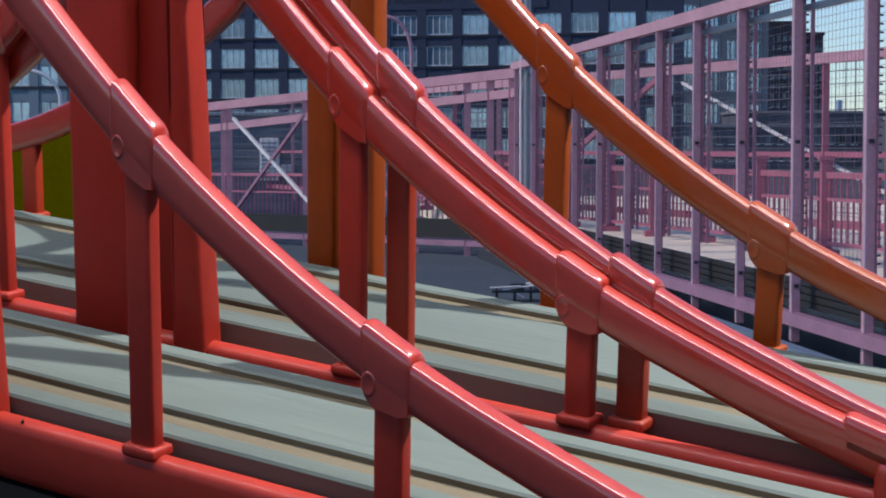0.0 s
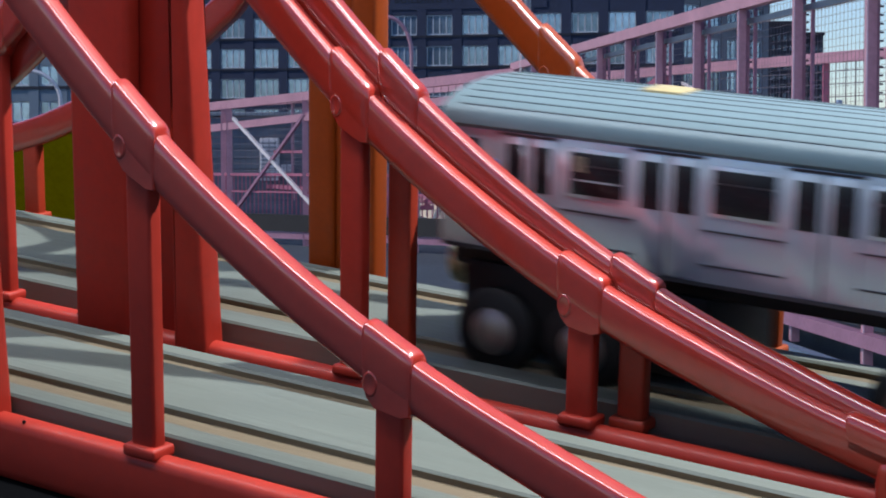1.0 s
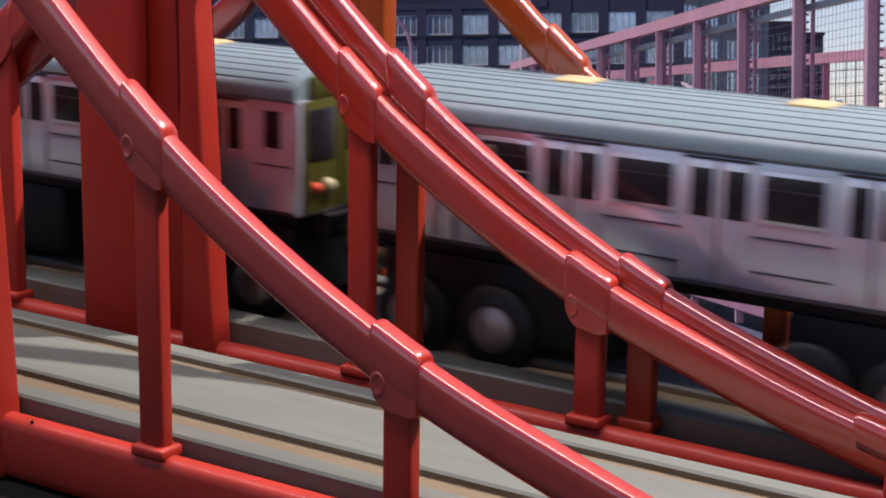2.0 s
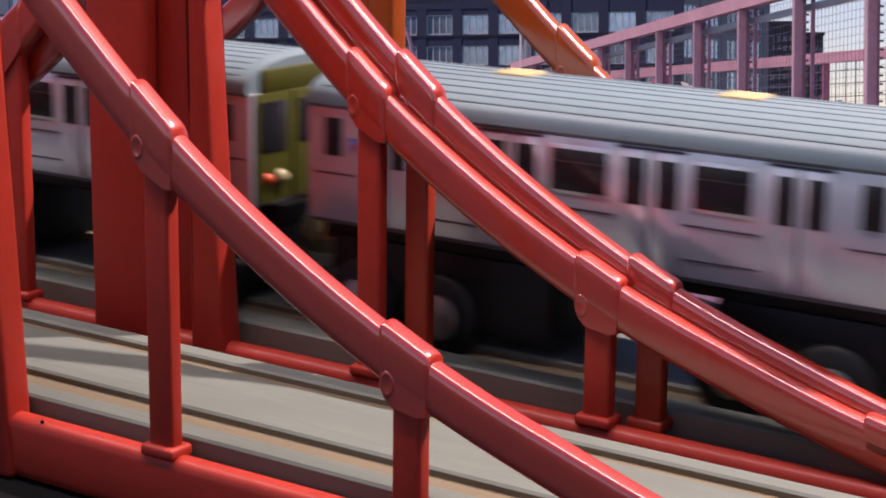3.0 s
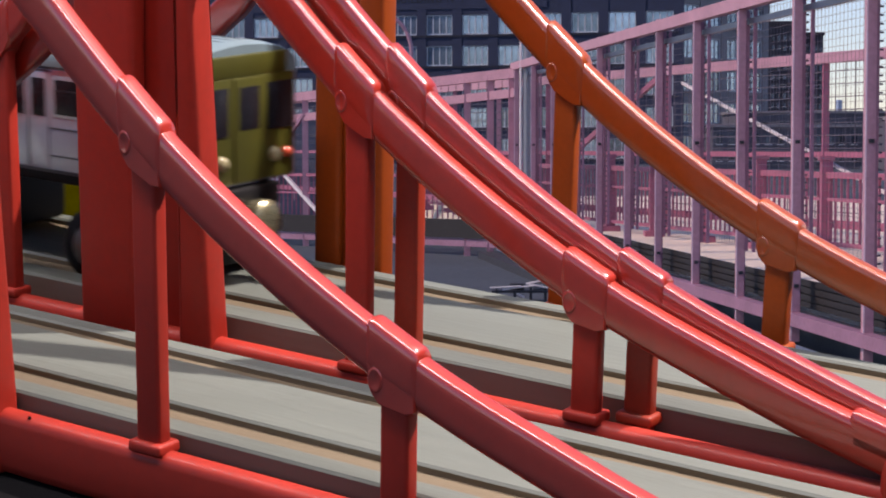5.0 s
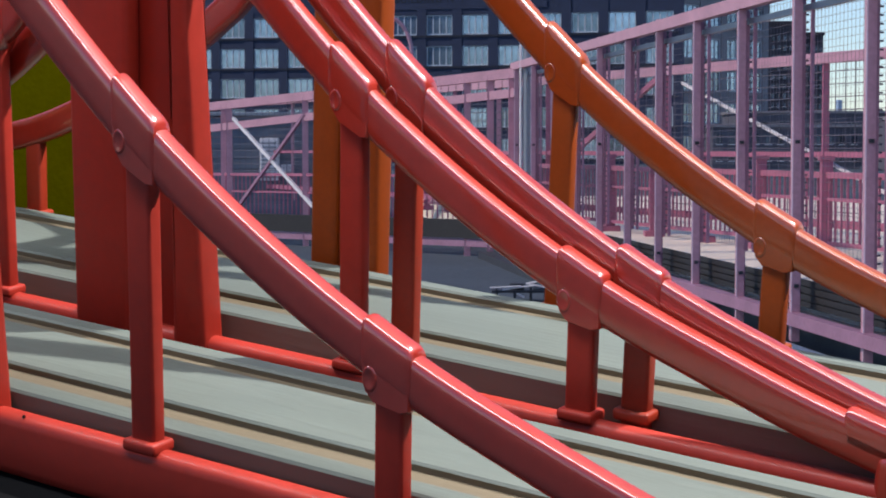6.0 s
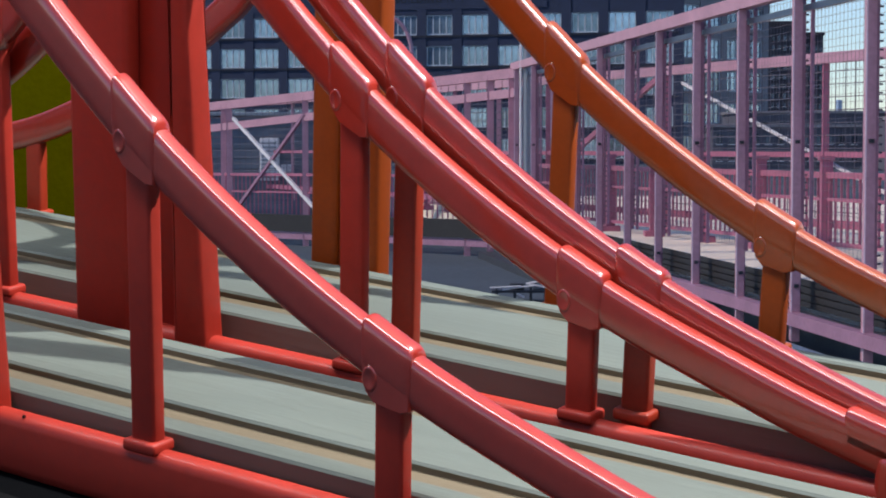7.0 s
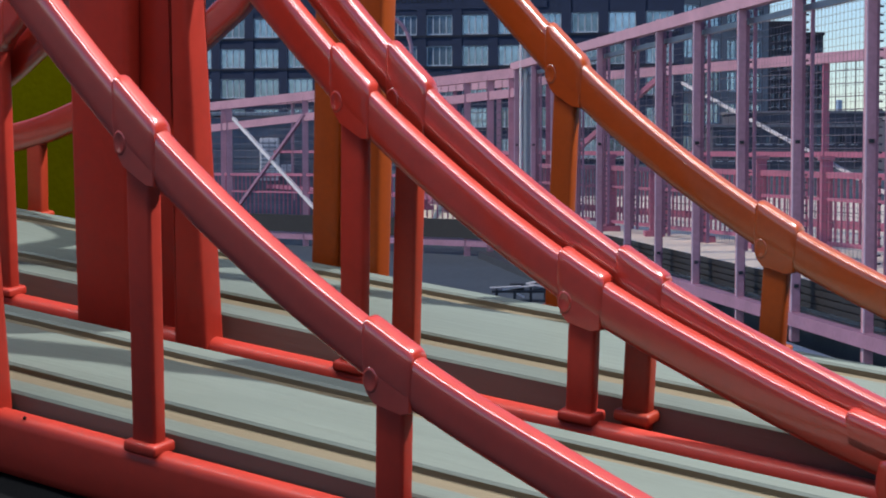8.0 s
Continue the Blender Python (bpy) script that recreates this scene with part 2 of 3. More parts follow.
def sweep(line, y, hw, ht, taper=False, n=48, power=3.8):
    """A rounded bar along a line in an upright plane; hw, ht: half width and half height, mm."""
    bm = bmesh.new()
    rings = []
    last = len(line) - 1
    for i, p in enumerate(line):
        t = (line[min(i + 1, last)] - line[max(i - 1, 0)]).normalized()
        up = Vector((0, 0, 1 / max(0.3, t.x))) if taper else Vector((-t.z, 0, t.x))
        k = 1.0
        if taper:
            k = (0.90, 0.965)[min(i, last - i)] if min(i, last - i) < 2 else 1.0
        ring = []
        for j in range(n):
            a = math.tau * (j + 0.5) / n
            c, s = math.cos(a), math.sin(a)
            c = math.copysign(abs(c) ** (2 / power), c)
            s = math.copysign(abs(s) ** (2 / power), s)
            q = p + up * (s * ht * k + (0.6 if taper else 0.0))
            ring.append(bm.verts.new((q.x * MM, (y + c * hw * k) * MM, q.z * MM)))
        rings.append(ring)
    for a, b in zip(rings, rings[1:]):
        for j in range(n):
            bm.faces.new((a[j], b[j], b[(j + 1) % n], a[(j + 1) % n]))
    bm.faces.new(rings[0])
    bm.faces.new(rings[-1][::-1])
    return bm


def segment(line, x0, x1):
    xs = [x0, x0 + 0.25, *np.linspace(x0 + 0.7, x1 - 0.7, 9), x1 - 0.25, x1]
    return [Vector((x, 0, height(line, x))) for x in xs]


def mbox(lo, hi, bevel=0.0, seg=2):
    return box([v * MM for v in lo], [v * MM for v in hi], bevel * MM, seg)


def hanger(root, line, x, y, material, foot=True, collared=True):
    zc = height(line, x)
    satin = {RED: RED_SATIN, RED_DEEP: VERMILION, ORANGE: ORANGE_SATIN}.get(material, material)
    post = part("hanger", mbox((x - 2.2, y - 1.3, -3), (x + 2.2, y + 1.3, zc), 0.6, 3), satin, root)
    if foot:
        part("foot", mbox((x - 3.0, y - 2.3, -0.6), (x + 3.0, y + 2.3, 1.2), 0.55, 3), satin, post)
    if not collared:
        return
    collar = part("collar", sweep(segment(line, x - 3.9, x + 3.7), y, 1.97, 3.5, True), material, root)
    bm = bmesh.new()                                        # gusset under the collar
    slope = (height(line, x + 3) - height(line, x - 3)) / 6
    prof = [(-3.8, slope * -3.8 - 1.0), (3.6, slope * 3.6 - 1.0), (3.6, slope * 3.6 - 3.5), (2.3, slope * 2.3 - 4.5), (-1.9, slope * -1.9 - 5.7), (-3.2, slope * -3.2 - 5.0), (-3.8, slope * -3.8 - 3.6)]
    rows = []
    for yy, k in ((-1.0, 0.95), (-0.86, 1.0), (0.86, 1.0), (1.0, 0.95)):
        rows.append([bm.verts.new(((x + px * k) * MM, (y + yy * 1.90) * MM, (zc + pz * (1 if k == 1 else 0.97)) * MM)) for px, pz in prof])
    for a, b in zip(rows, rows[1:]):
        for i in range(len(prof)):
            bm.faces.new((a[i], b[i], b[(i + 1) % len(prof)], a[(i + 1) % len(prof)]))
    bm.faces.new(rows[0][::-1])
    bm.faces.new(rows[-1])
    bmesh.ops.recalc_face_normals(bm, faces=bm.faces)
    part("gusset", bm, material, post)
    bm = bmesh.new()                                        # moulded rivet with a dished face
    rings = []
    for rad, rise in ((0.12, 0.04), (0.35, 0.06), (0.6, 0.10), (0.78, 0.16), (0.9, 0.18), (1.0, 0.13), (1.07, 0.05), (1.1, -0.06)):
        rings.append([bm.verts.new(((x - 2.45 + 1.05 * rad * math.cos(a)) * MM, (y - 1.88 - rise) * MM, (zc + slope * -2.7 - 2.9 + 1.6 * rad * math.sin(a)) * MM))
                      for a in (2 * math.pi * k / 20 for k in range(20))])
    for a, b in zip(rings, rings[1:]):
        for k in range(20):
            bm.faces.new((a[k], b[k], b[(k + 1) % 20], a[(k + 1) % 20]))
    bm.faces.new(rings[0])
    bmesh.ops.recalc_face_normals(bm, faces=bm.faces)
    part("rivet", bm, material, collar)


def leg(x0, x1, y0, y1, lean):
    """A tower leg whose far end draws in towards the top."""
    bm = mbox((x0, y0, -10), (x1, y1, 112), 1.1, 3)
    for v in bm.verts:
        if v.co.x > (x0 + x1) / 2 * MM:
            v.co.x -= lean * max(0.0, v.co.z)
    return bm


def tower(root, x, y, material, broad=False):
    if broad:
        part("tower_post", leg(x - 11.6, x + 1.2, y - 2.9, y + 1.0, -0.02), material, root)
        part("tower_post", leg(x + 11.4, x + 19.0, y - 2.9, y + 2.6, 0.06), material, root)
        part("tower_web", mbox((x, y + 0.9, -9.5), (x + 12.0, y + 2.2, 111), 0.3), material, root)
        return
    for name, lo, hi in (("tower_post", (-8.1, -2.5, -10), (-1.9, 2.5, 112)), ("tower_post", (2.2, -2.5, -10), (8.1, 2.5, 112)), ("tower_web", (-2.2, -1.5, -9.5), (2.5, 1.5, 111))):
        part(name, mbox((x + lo[0], y + lo[1], lo[2]), (x + hi[0], y + hi[1], hi[2]), 1.1, 3), material, root)


def side(root, y, tower_x, material, tower_mat, posts, sag_posts, broad):
    part("cable", sweep(STAY_LINE, y, 1.75, 3.15), material, root)
    part("main_cable", sweep(SAG_LINE, y, 1.75, 3.15), material if material is not ORANGE else RED_DEEP, root)
    rail = part("deck_rail", mbox((-300, y - (2.0 if broad else 1.3), -10), (112, y + (2.0 if broad else 1.3), -2.6 if y == GAUGE_B[0] else 0), 1.9 if broad else 1.2, 5), ORANGE_SATIN if material is ORANGE else RED_SATIN, root)
    tower(root, tower_x, y, tower_mat, broad)
    for x in posts:
        hanger(root, STAY_LINE, x, y, material)
    for x in sag_posts:
        hanger(root, SAG_LINE, x, y, material if material is not ORANGE else RED_DEEP, True, x > -100)
    part("anchor_block", mbox((88, y - 2.1, -9), (108, y + 2.1, 4.5), 1.6, 4), material, root)
    part("anchor_collar", sweep(segment(STAY_LINE, 83.5, 93), y, 1.75, 3.55, True), material, root)
    return rail


def suspension_bridge(label, sides, offset):
    root = tagged(new("toy_suspension_bridge"), label, "toy bridge", "toy bridges")
    for y, material, tower_mat, sag_posts, tower_x in sides:
        side(root, y, tower_x, material, tower_mat, (0.0, 42.0), sag_posts, offset == 0)
    for o in root.children:
        o.location.x = offset * MM
    return root


front_bridge = suspension_bridge("glossy red plastic toy suspension bridge beside its twin",
                                 ((GAUGE_A[0], RED, RED_SATIN, (-80.0,), -48.0), (GAUGE_A[1], RED, RED_SATIN, (-80.0,), -48.0)), 0.0)
rear_bridge = suspension_bridge("red plastic toy suspension bridge carrying the train, spill-tinted orange",
                                ((GAUGE_B[0], RED_DEEP, VERMILION, (-133.0,), -52.0), (GAUGE_B[1], ORANGE, ORANGE_SATIN, (-133.0,), -47.0)), SHIFT_B)


bm = bmesh.new()                                            # a dark speck of dirt on the front rail
bmesh.ops.create_icosphere(bm, subdivisions=1, radius=0.0003)
speck = part("dirt_speck", bm, BLACK_CLOTH, front_bridge)
speck.location = (-0.0235, -0.0012, -0.0001)


# ------------------------------------------------------------------ wooden tracks
def strip(xs, prof, yc, material_of):
    """A profile across the deck drawn out along it."""
    bm = bmesh.new()
    rings = []
    for i, x in enumerate(xs):
        k = 0.985 if i in (0, len(xs) - 1) else 1.0
        rings.append([bm.verts.new((x * MM, (yc + y * k) * MM, (z if z < -5 else z - (1 - k) * 20) * MM)) for y, z in prof])
    for a, b in zip(rings, rings[1:]):
        for i in range(len(prof)):
            f = bm.faces.new((a[i], b[i], b[(i + 1) % len(prof)], a[(i + 1) % len(prof)]))
            f.material_index = material_of(i)
    bm.faces.new(rings[0][::-1]).material_index = material_of(0)
    bm.faces.new(rings[-1]).material_index = material_of(0)
    bmesh.ops.recalc_face_normals(bm, faces=bm.faces)
    return bm


def wooden_track(x0, x1, yc, drop, near, groove_a, groove_b, far_edge):
    """A track with a near and a far edge and two routed grooves, all across the deck from its middle."""
    root = tagged(new("wooden_track"), "pale beech toy train track with two brown grooves", "toy track", "wooden train tracks")
    xs = [x0, x0 + 0.6, *np.linspace(x0 + 8, x1 - 8, 20), x1 - 0.6, x1]
    top = 3 - drop
    (a0, a1), (b0, b1) = groove_a, groove_b
    plank = lambda lo, hi: [(lo, -1.5), (lo, top - 0.4), (lo + 0.4, top), (hi - 0.4, top), (hi, top - 0.4), (hi, -1.5)]
    part("bed", strip(xs, [(near, -9), (near, -1.5), (far_edge, -1.5), (far_edge, -9)], yc, lambda i: 0), WOOD_SIDE, root)
    part("rim", strip(xs, plank(near, a0), yc, lambda i: 2 if i == 0 else 0 if i < 4 else 1), [WOOD, WOOD_GROOVE, WOOD_SIDE], root)
    part("tread", strip(xs, plank(a1, b0), yc, lambda i: 0 if 1 <= i <= 3 else 1), [WOOD, WOOD_GROOVE], root)
    part("rim", strip(xs, plank(b1, far_edge), yc, lambda i: 2 if i == 4 else 0 if 0 < i < 4 else 1), [WOOD, WOOD_GROOVE, WOOD_SIDE], root)
    for lo, hi in (groove_a, groove_b):
        part("groove", strip(xs, [(lo - 0.1, -1.4), (lo - 0.1, top - 1.25), (hi + 0.1, top - 1.25), (hi + 0.1, -1.4)], yc, lambda i: 0), WOOD_GROOVE, root, "brown routed groove with shade painted in")
    return root


tracks_front = [wooden_track(a, a + 299.6, 20.4, 1.2, -17.4, (-13.1, -7.6), (9.0, 13.0), 16.8) for a in (-460, -160, 140)]
tracks_rear = [wooden_track(a, a + 299.6, 75.4, 0.8, -22.4, (-16.6, -10.4), (10.4, 16.0), 19.6) for a in (-760, -460, -160, 140, 440)]


# the covered stand under both bridges
bm = bmesh.new()
add_box(bm, [-0.78, -0.012, -1.75], [0.76, 0.106, -0.0101], 0.002)
stand = tagged(part("display_stand", bm, BLACK_CLOTH), "black cloth covered stand under the toy bridges", "stand")

# unseen walls and ceiling added to keep sun and sky off the toy
for name, lo, hi in (("shade_wall_west", (-1.65, 0.1, 0), (-1.5, 0.95, 2.9)), ("shade_wall_east", (1.5, -0.9, 0), (1.65, 0.95, 2.9))):
    tagged(part(name, box(lo, hi, 0.004), GREY_PANEL), "unseen blue-grey wall added to shade the toy", "wall", kind="structure")
tagged(part("ceiling", box((-1.65, -0.9, 2.9), (1.65, 0.95, 3.05), 0.004), GREY_PANEL), "unseen blue-grey ceiling added to shade the toy", "ceiling", kind="structure")

# the cloth-covered panel behind the rear bridge
bm = bmesh.new()
add_box(bm, [-0.42, 0.118, -0.22], [-0.104, 0.121, 0.021], 0.001)
for v in bm.verts:
    v.co.z += (v.co.x + 0.13) * 0.27
green_panel = tagged(new("fabric_panel"), "olive green fabric backdrop panel behind the toy bridge", "panel")
part("cloth", bm, GREEN_CLOTH, green_panel)
part("hem", tube([(-0.104, 0.1195, -0.22), (-0.104, 0.1195, -0.1), (-0.104, 0.1195, 0.026)], 0.0022, 10), GREEN_CLOTH, green_panel, "rolled olive green hem")


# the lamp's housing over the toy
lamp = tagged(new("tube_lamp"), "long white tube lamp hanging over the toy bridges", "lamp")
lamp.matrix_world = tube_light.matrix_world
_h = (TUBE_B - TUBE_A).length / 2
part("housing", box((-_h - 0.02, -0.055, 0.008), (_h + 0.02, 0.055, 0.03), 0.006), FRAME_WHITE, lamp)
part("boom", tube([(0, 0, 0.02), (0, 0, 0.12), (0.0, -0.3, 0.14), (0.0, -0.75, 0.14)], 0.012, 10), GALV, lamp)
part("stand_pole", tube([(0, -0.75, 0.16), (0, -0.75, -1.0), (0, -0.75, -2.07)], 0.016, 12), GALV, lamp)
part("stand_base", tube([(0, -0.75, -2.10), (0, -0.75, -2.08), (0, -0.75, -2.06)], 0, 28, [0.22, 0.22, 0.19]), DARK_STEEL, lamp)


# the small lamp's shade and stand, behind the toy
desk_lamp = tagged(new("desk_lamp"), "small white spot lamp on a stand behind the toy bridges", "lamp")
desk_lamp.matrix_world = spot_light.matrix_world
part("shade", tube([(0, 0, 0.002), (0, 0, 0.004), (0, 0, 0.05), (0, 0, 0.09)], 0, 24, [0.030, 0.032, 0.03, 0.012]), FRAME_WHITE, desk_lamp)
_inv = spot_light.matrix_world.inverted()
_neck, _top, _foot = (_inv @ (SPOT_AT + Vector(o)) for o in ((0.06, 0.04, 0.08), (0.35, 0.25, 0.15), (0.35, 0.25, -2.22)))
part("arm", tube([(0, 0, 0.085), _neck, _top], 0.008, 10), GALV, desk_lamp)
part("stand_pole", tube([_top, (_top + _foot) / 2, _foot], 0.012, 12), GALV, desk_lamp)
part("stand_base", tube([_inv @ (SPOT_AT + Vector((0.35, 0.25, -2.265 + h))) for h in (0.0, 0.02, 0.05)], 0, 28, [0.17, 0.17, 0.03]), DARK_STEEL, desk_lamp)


# ------------------------------------------------------------------ toy subway train
CAR, PITCH = 106.5, 119.0
DOORS = ((12.0, 21.4), (35.4, 46.2), (60.3, 71.1), (85.1, 94.5))
WINDOWS = ((24.3, 33.6), (48.3, 58.2), (72.9, 82.2))
END_PANES = ((4.0, 7.4), (99.1, 102.5))


def roof_mesh():
    bm = bmesh.new()
    n = 48
    rings = []
    for x, k in ((0.4, 0.90), (1.2, 0.96), (2.6, 1.0), (CAR - 2.6, 1.0), (CAR - 1.2, 0.96), (CAR - 0.4, 0.90)):
        ring = []
        for i in range(n + 1):
            a = math.pi * i / n
            y = -15.4 * math.cos(a)
            z = 40.4 + 6.1 * math.sin(a) ** 0.8 * k
            ring.append(bm.verts.new((x * MM, y * MM, z * MM)))
        ring += [bm.verts.new((x * MM, 14.6 * MM, 39.6 * MM)), bm.verts.new((x * MM, -14.6 * MM, 39.6 * MM))]
        rings.append(ring)
    m = len(rings[0])
    for a, b in zip(rings, rings[1:]):
        for i in range(m):
            bm.faces.new((a[i], a[(i + 1) % m], b[(i + 1) % m], b[i]))
    bm.faces.new(rings[0])
    bm.faces.new(rings[-1][::-1])
    bmesh.ops.recalc_face_normals(bm, faces=bm.faces)
    return bm


def subway_car():
    car = tagged(new("toy_subway_car"), "silver toy subway car with ribbed roof and dark windows", "toy train", "cars of the toy train")
    P = lambda name, lo, hi, material, bevel=0.0, parent=car, label="": part(name, mbox(lo, hi, bevel), material, parent, label)
    body = P("body", (0, -14.8, 20.0), (CAR, 14.8, 40.4), SILVER, 0.8)
    part("roof", roof_mesh(), ROOF_SILVER, car, "pale blue-grey ribbed roof")
    for k in range(13):                                     # dark strips painted in for the shade of pressed roof grooves
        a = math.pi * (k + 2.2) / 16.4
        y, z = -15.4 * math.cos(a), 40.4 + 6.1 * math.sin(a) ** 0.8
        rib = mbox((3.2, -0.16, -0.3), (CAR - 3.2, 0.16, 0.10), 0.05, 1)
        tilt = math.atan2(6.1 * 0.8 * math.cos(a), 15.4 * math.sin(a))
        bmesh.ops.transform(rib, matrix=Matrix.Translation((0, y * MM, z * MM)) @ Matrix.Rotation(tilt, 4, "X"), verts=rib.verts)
        part("roof_groove_shade", rib, GROOVE_SHADE, car)
    for x in (33.0, 73.5):
        P("roof_vent", (x - 3.5, -3.2, 45.6), (x + 3.5, 3.2, 46.9), YELLOW, 0.5)
    for s in (-1, 1):
        def face(name, x0, x1, z0, z1, out, material, parent, bevel=0.0):
            a, b = sorted((s * 14.6, s * (14.8 + out)))
            return part(name, mbox((x0, a, z0), (x1, b, z1), bevel), material, parent)
        for x0, x1 in DOORS:
            mid = (x0 + x1) / 2
            for u0, u1 in ((x0, mid - 0.2), (mid + 0.2, x1)):
                d = face("door", u0, u1, 21.2, 39.2, 0.25, SILVER, car, 0.1)
                face("pane", u0 + 0.9, u1 - 0.7, 30.8, 38.0, 0.32, PANE_DARK, d, 0.05)
            face("door_header", x0 - 0.5, x1 + 0.5, 39.3, 39.7, 0.35, TRIM_DARK, car)
            face("door_gap", mid - 0.25, mid + 0.25, 21.2, 39.2, 0.2, TRIM_DARK, car)
        for x0, x1 in WINDOWS:
            w = face("window", x0 - 0.5, x1 + 0.5, 30.9, 38.6, 0.18, SILVER, car, 0.1)
            face("pane", x0, x1, 31.5, 38.0, 0.3, PANE_DARK, w, 0.05)
            face("bar", x0, x1, 35.9, 36.15, 0.36, TRIM_DARK, w)
            for z in (28.6, 23.4):
                face("trim_line", x0 - 1.6, x1 + 1.6, z, z + 0.3, 0.15, TRIM_DARK, car)
        w0, w1 = WINDOWS[0]
        face("route_sign", w0 + 0.8, w0 + 2.6, 35.0, 37.4, 0.38, SIGN_TAN, car)
        face("window_bar", w0 + 1.0, w1 - 0.8, 33.6, 33.85, 0.38, GALV, car)
        for x0, x1 in END_PANES:
            face("pane", x0, x1, 31.8, 38.2, 0.3, PANE_DARK, car, 0.05)
            face("trim_line", x0 - 2.0, x1 + 2.6, 28.6, 28.9, 0.15, TRIM_DARK, car)
        crest = face("crest", 9.0, 11.0, 33.0, 35.2, 0.2, mat_crest, car)
        face("crest_stripe", 10.0, 11.0, 33.2, 34.2, 0.25, LAMP_RED, crest)
        face("sill_line", 1.0, CAR - 1.0, 20.3, 20.9, 0.15, TRIM_DARK, car)
    for e in (0, 1):
        X = (lambda a, b: (a, b)) if e == 0 else (lambda a, b: (CAR - b, CAR - a))
        def end(name, x0, x1, y0, y1, z0, z1, material, bevel=0.1, parent=car, label=""):
            a, b = X(x0, x1)
            return part(name, mbox((a, y0, z0), (b, y1, z1), bevel), material, parent, label)
        plate = end("end_plate", -0.5, 0.2, -13.6, 13.6, 20.6, 40.2, END_SPILL, 0.3, car, "silver end wall with an olive reflection painted in")
        end("end_cap", -0.45, 0.8, -11.5, 11.5, 40.1, 44.2, END_SPILL, 0.4)
        d = end("end_door", -0.9, -0.4, -4.0, 4.0, 21.0, 40.0, END_SPILL, 0.15)
        end("pane", -1.0, -0.8, -2.8, 2.8, 30.5, 38.4, PANE_DARK, 0.05, d)
        for y in (-9.2, 9.2):
            end("end_window", -0.75, -0.45, y - 3.6, y + 3.6, 29.8, 38.6, PANE_DARK, 0.1)
        for y, m_ in ((-7.6, LAMP_WHITE), (7.6, LAMP_WHITE), (-11.0, LAMP_RED), (11.0, LAMP_RED)):
            bm = bmesh.new()
            bmesh.ops.create_uvsphere(bm, u_segments=14, v_segments=8, radius=1.5 * MM if m_ is LAMP_WHITE else 1.1 * MM)
            xx = -0.6 if e == 0 else CAR + 0.6
            bmesh.ops.transform(bm, matrix=Matrix.Translation((xx * MM, y * MM, 25.0 * MM)), verts=bm.verts)
            part("lamp", bm, m_, car)
        end("bumper", -1.6, 4, -8, 8, 15.6, 19.9, BLACK_PLASTIC, 0.6)
        out = -1 if e == 0 else 1                           # round magnet coupler
        base = 0 if e == 0 else CAR
        knob = tube([((base + out * d) * MM, 0, 14 * MM) for d in (0.8, 3.6, 5.0, 5.9, 6.2)], 0, 20, [r * MM for r in (3.2, 4.0, 4.0, 3.2, 1.6)])
        part("coupler", knob, COUPLER_STEEL, car, "round steel magnet coupler")
    P("chassis", (3.0, -11.5, 17.5), (CAR - 3.0, 11.5, 20.2), BLACK_PLASTIC, 0.5)
    P("bogie", (3.0, -12.4, 4.2), (47.5, 12.4, 18.0), BLACK_PLASTIC, 1.5)
    P("bogie", (CAR - 31.0, -12.4, 4.2), (CAR - 3.0, 12.4, 18.0), BLACK_PLASTIC, 1.5)
    for x in (10.6, 27.0, CAR - 26.0, CAR - 10.6):
        axle = new("wheelset", bpy.data.meshes.new("wheelset"))
        finish(axle, tube([(0, -12 * MM, 0), (0, 12 * MM, 0)], 1.6 * MM, 12), CHROME)
        axle.parent = car
        axle.location = (x * MM, 0, 7.1 * MM)
        for s in (-1, 1):
            ys = [s * v * MM for v in (11.2, 11.6, 14.0, 14.6)]
            part("wheel", tube([(0, y, 0) for y in ys], 0, 28, [6.3 * MM, 7.0 * MM, 7.0 * MM, 6.2 * MM]), BLACK_PLASTIC, axle)
            ys = [s * v * MM for v in (14.2, 15.0, 15.6, 15.8)]
            part("hub", tube([(0, y, 0) for y in ys], 0, 24, [3.9 * MM, 3.8 * MM, 2.6 * MM, 0.8 * MM]), CHROME, axle, "domed steel hub cap")
    return car


mat_crest = mat("blue_crest_print", (0.10, 0.16, 0.42), 0.4, var=0.3, scale=400)
first_car = subway_car()
cars = [first_car] + [copy_thing(first_car, Matrix.Identity(4)) for _ in range(3)]

# front of the first car along the deck, mm
RUN = [(0.0, 150), (0.3, 107.5), (0.6, 63.8), (0.7, 49.5), (0.8, 35.7), (0.9, 21.3), (1.0, 7.5), (1.1, -6.2), (1.2, -19.5), (1.3, -33.5), (1.4, -47), (1.5, -62), (1.6, -76.5), (1.7, -90),
       (2.25, -162), (2.8, -234), (2.9, -247), (3.0, -261), (3.1, -275.5), (3.2, -290), (3.3, -305.3), (3.4, -320), (3.5, -335.3), (3.6, -350), (3.8, -377.5), (3.9, -389.5),
       (4.0, -403.6), (4.1, -414.5), (4.2, -426), (4.3, -436.5), (4.4, -447.5), (4.5, -459), (4.7, -481), (5.2, -530), (5.8, -580), (6.0, -602), (6.3, -632), (6.8, -655), (8.0, -660)]


def run(t):
    return float(np.mean([np.interp(t + d, [r[0] for r in RUN], [r[1] for r in RUN]) for d in (-0.06, 0, 0.06)]))


# ------------------------------------------------------------------ ground and road
bm = bmesh.new()
bmesh.ops.create_grid(bm, x_segments=8, y_segments=8, size=2500)
ground = tagged(part("ground", bm, ASPHALT, smooth=False), "blue-grey asphalt road surface reaching the horizon", "ground", kind="structure")


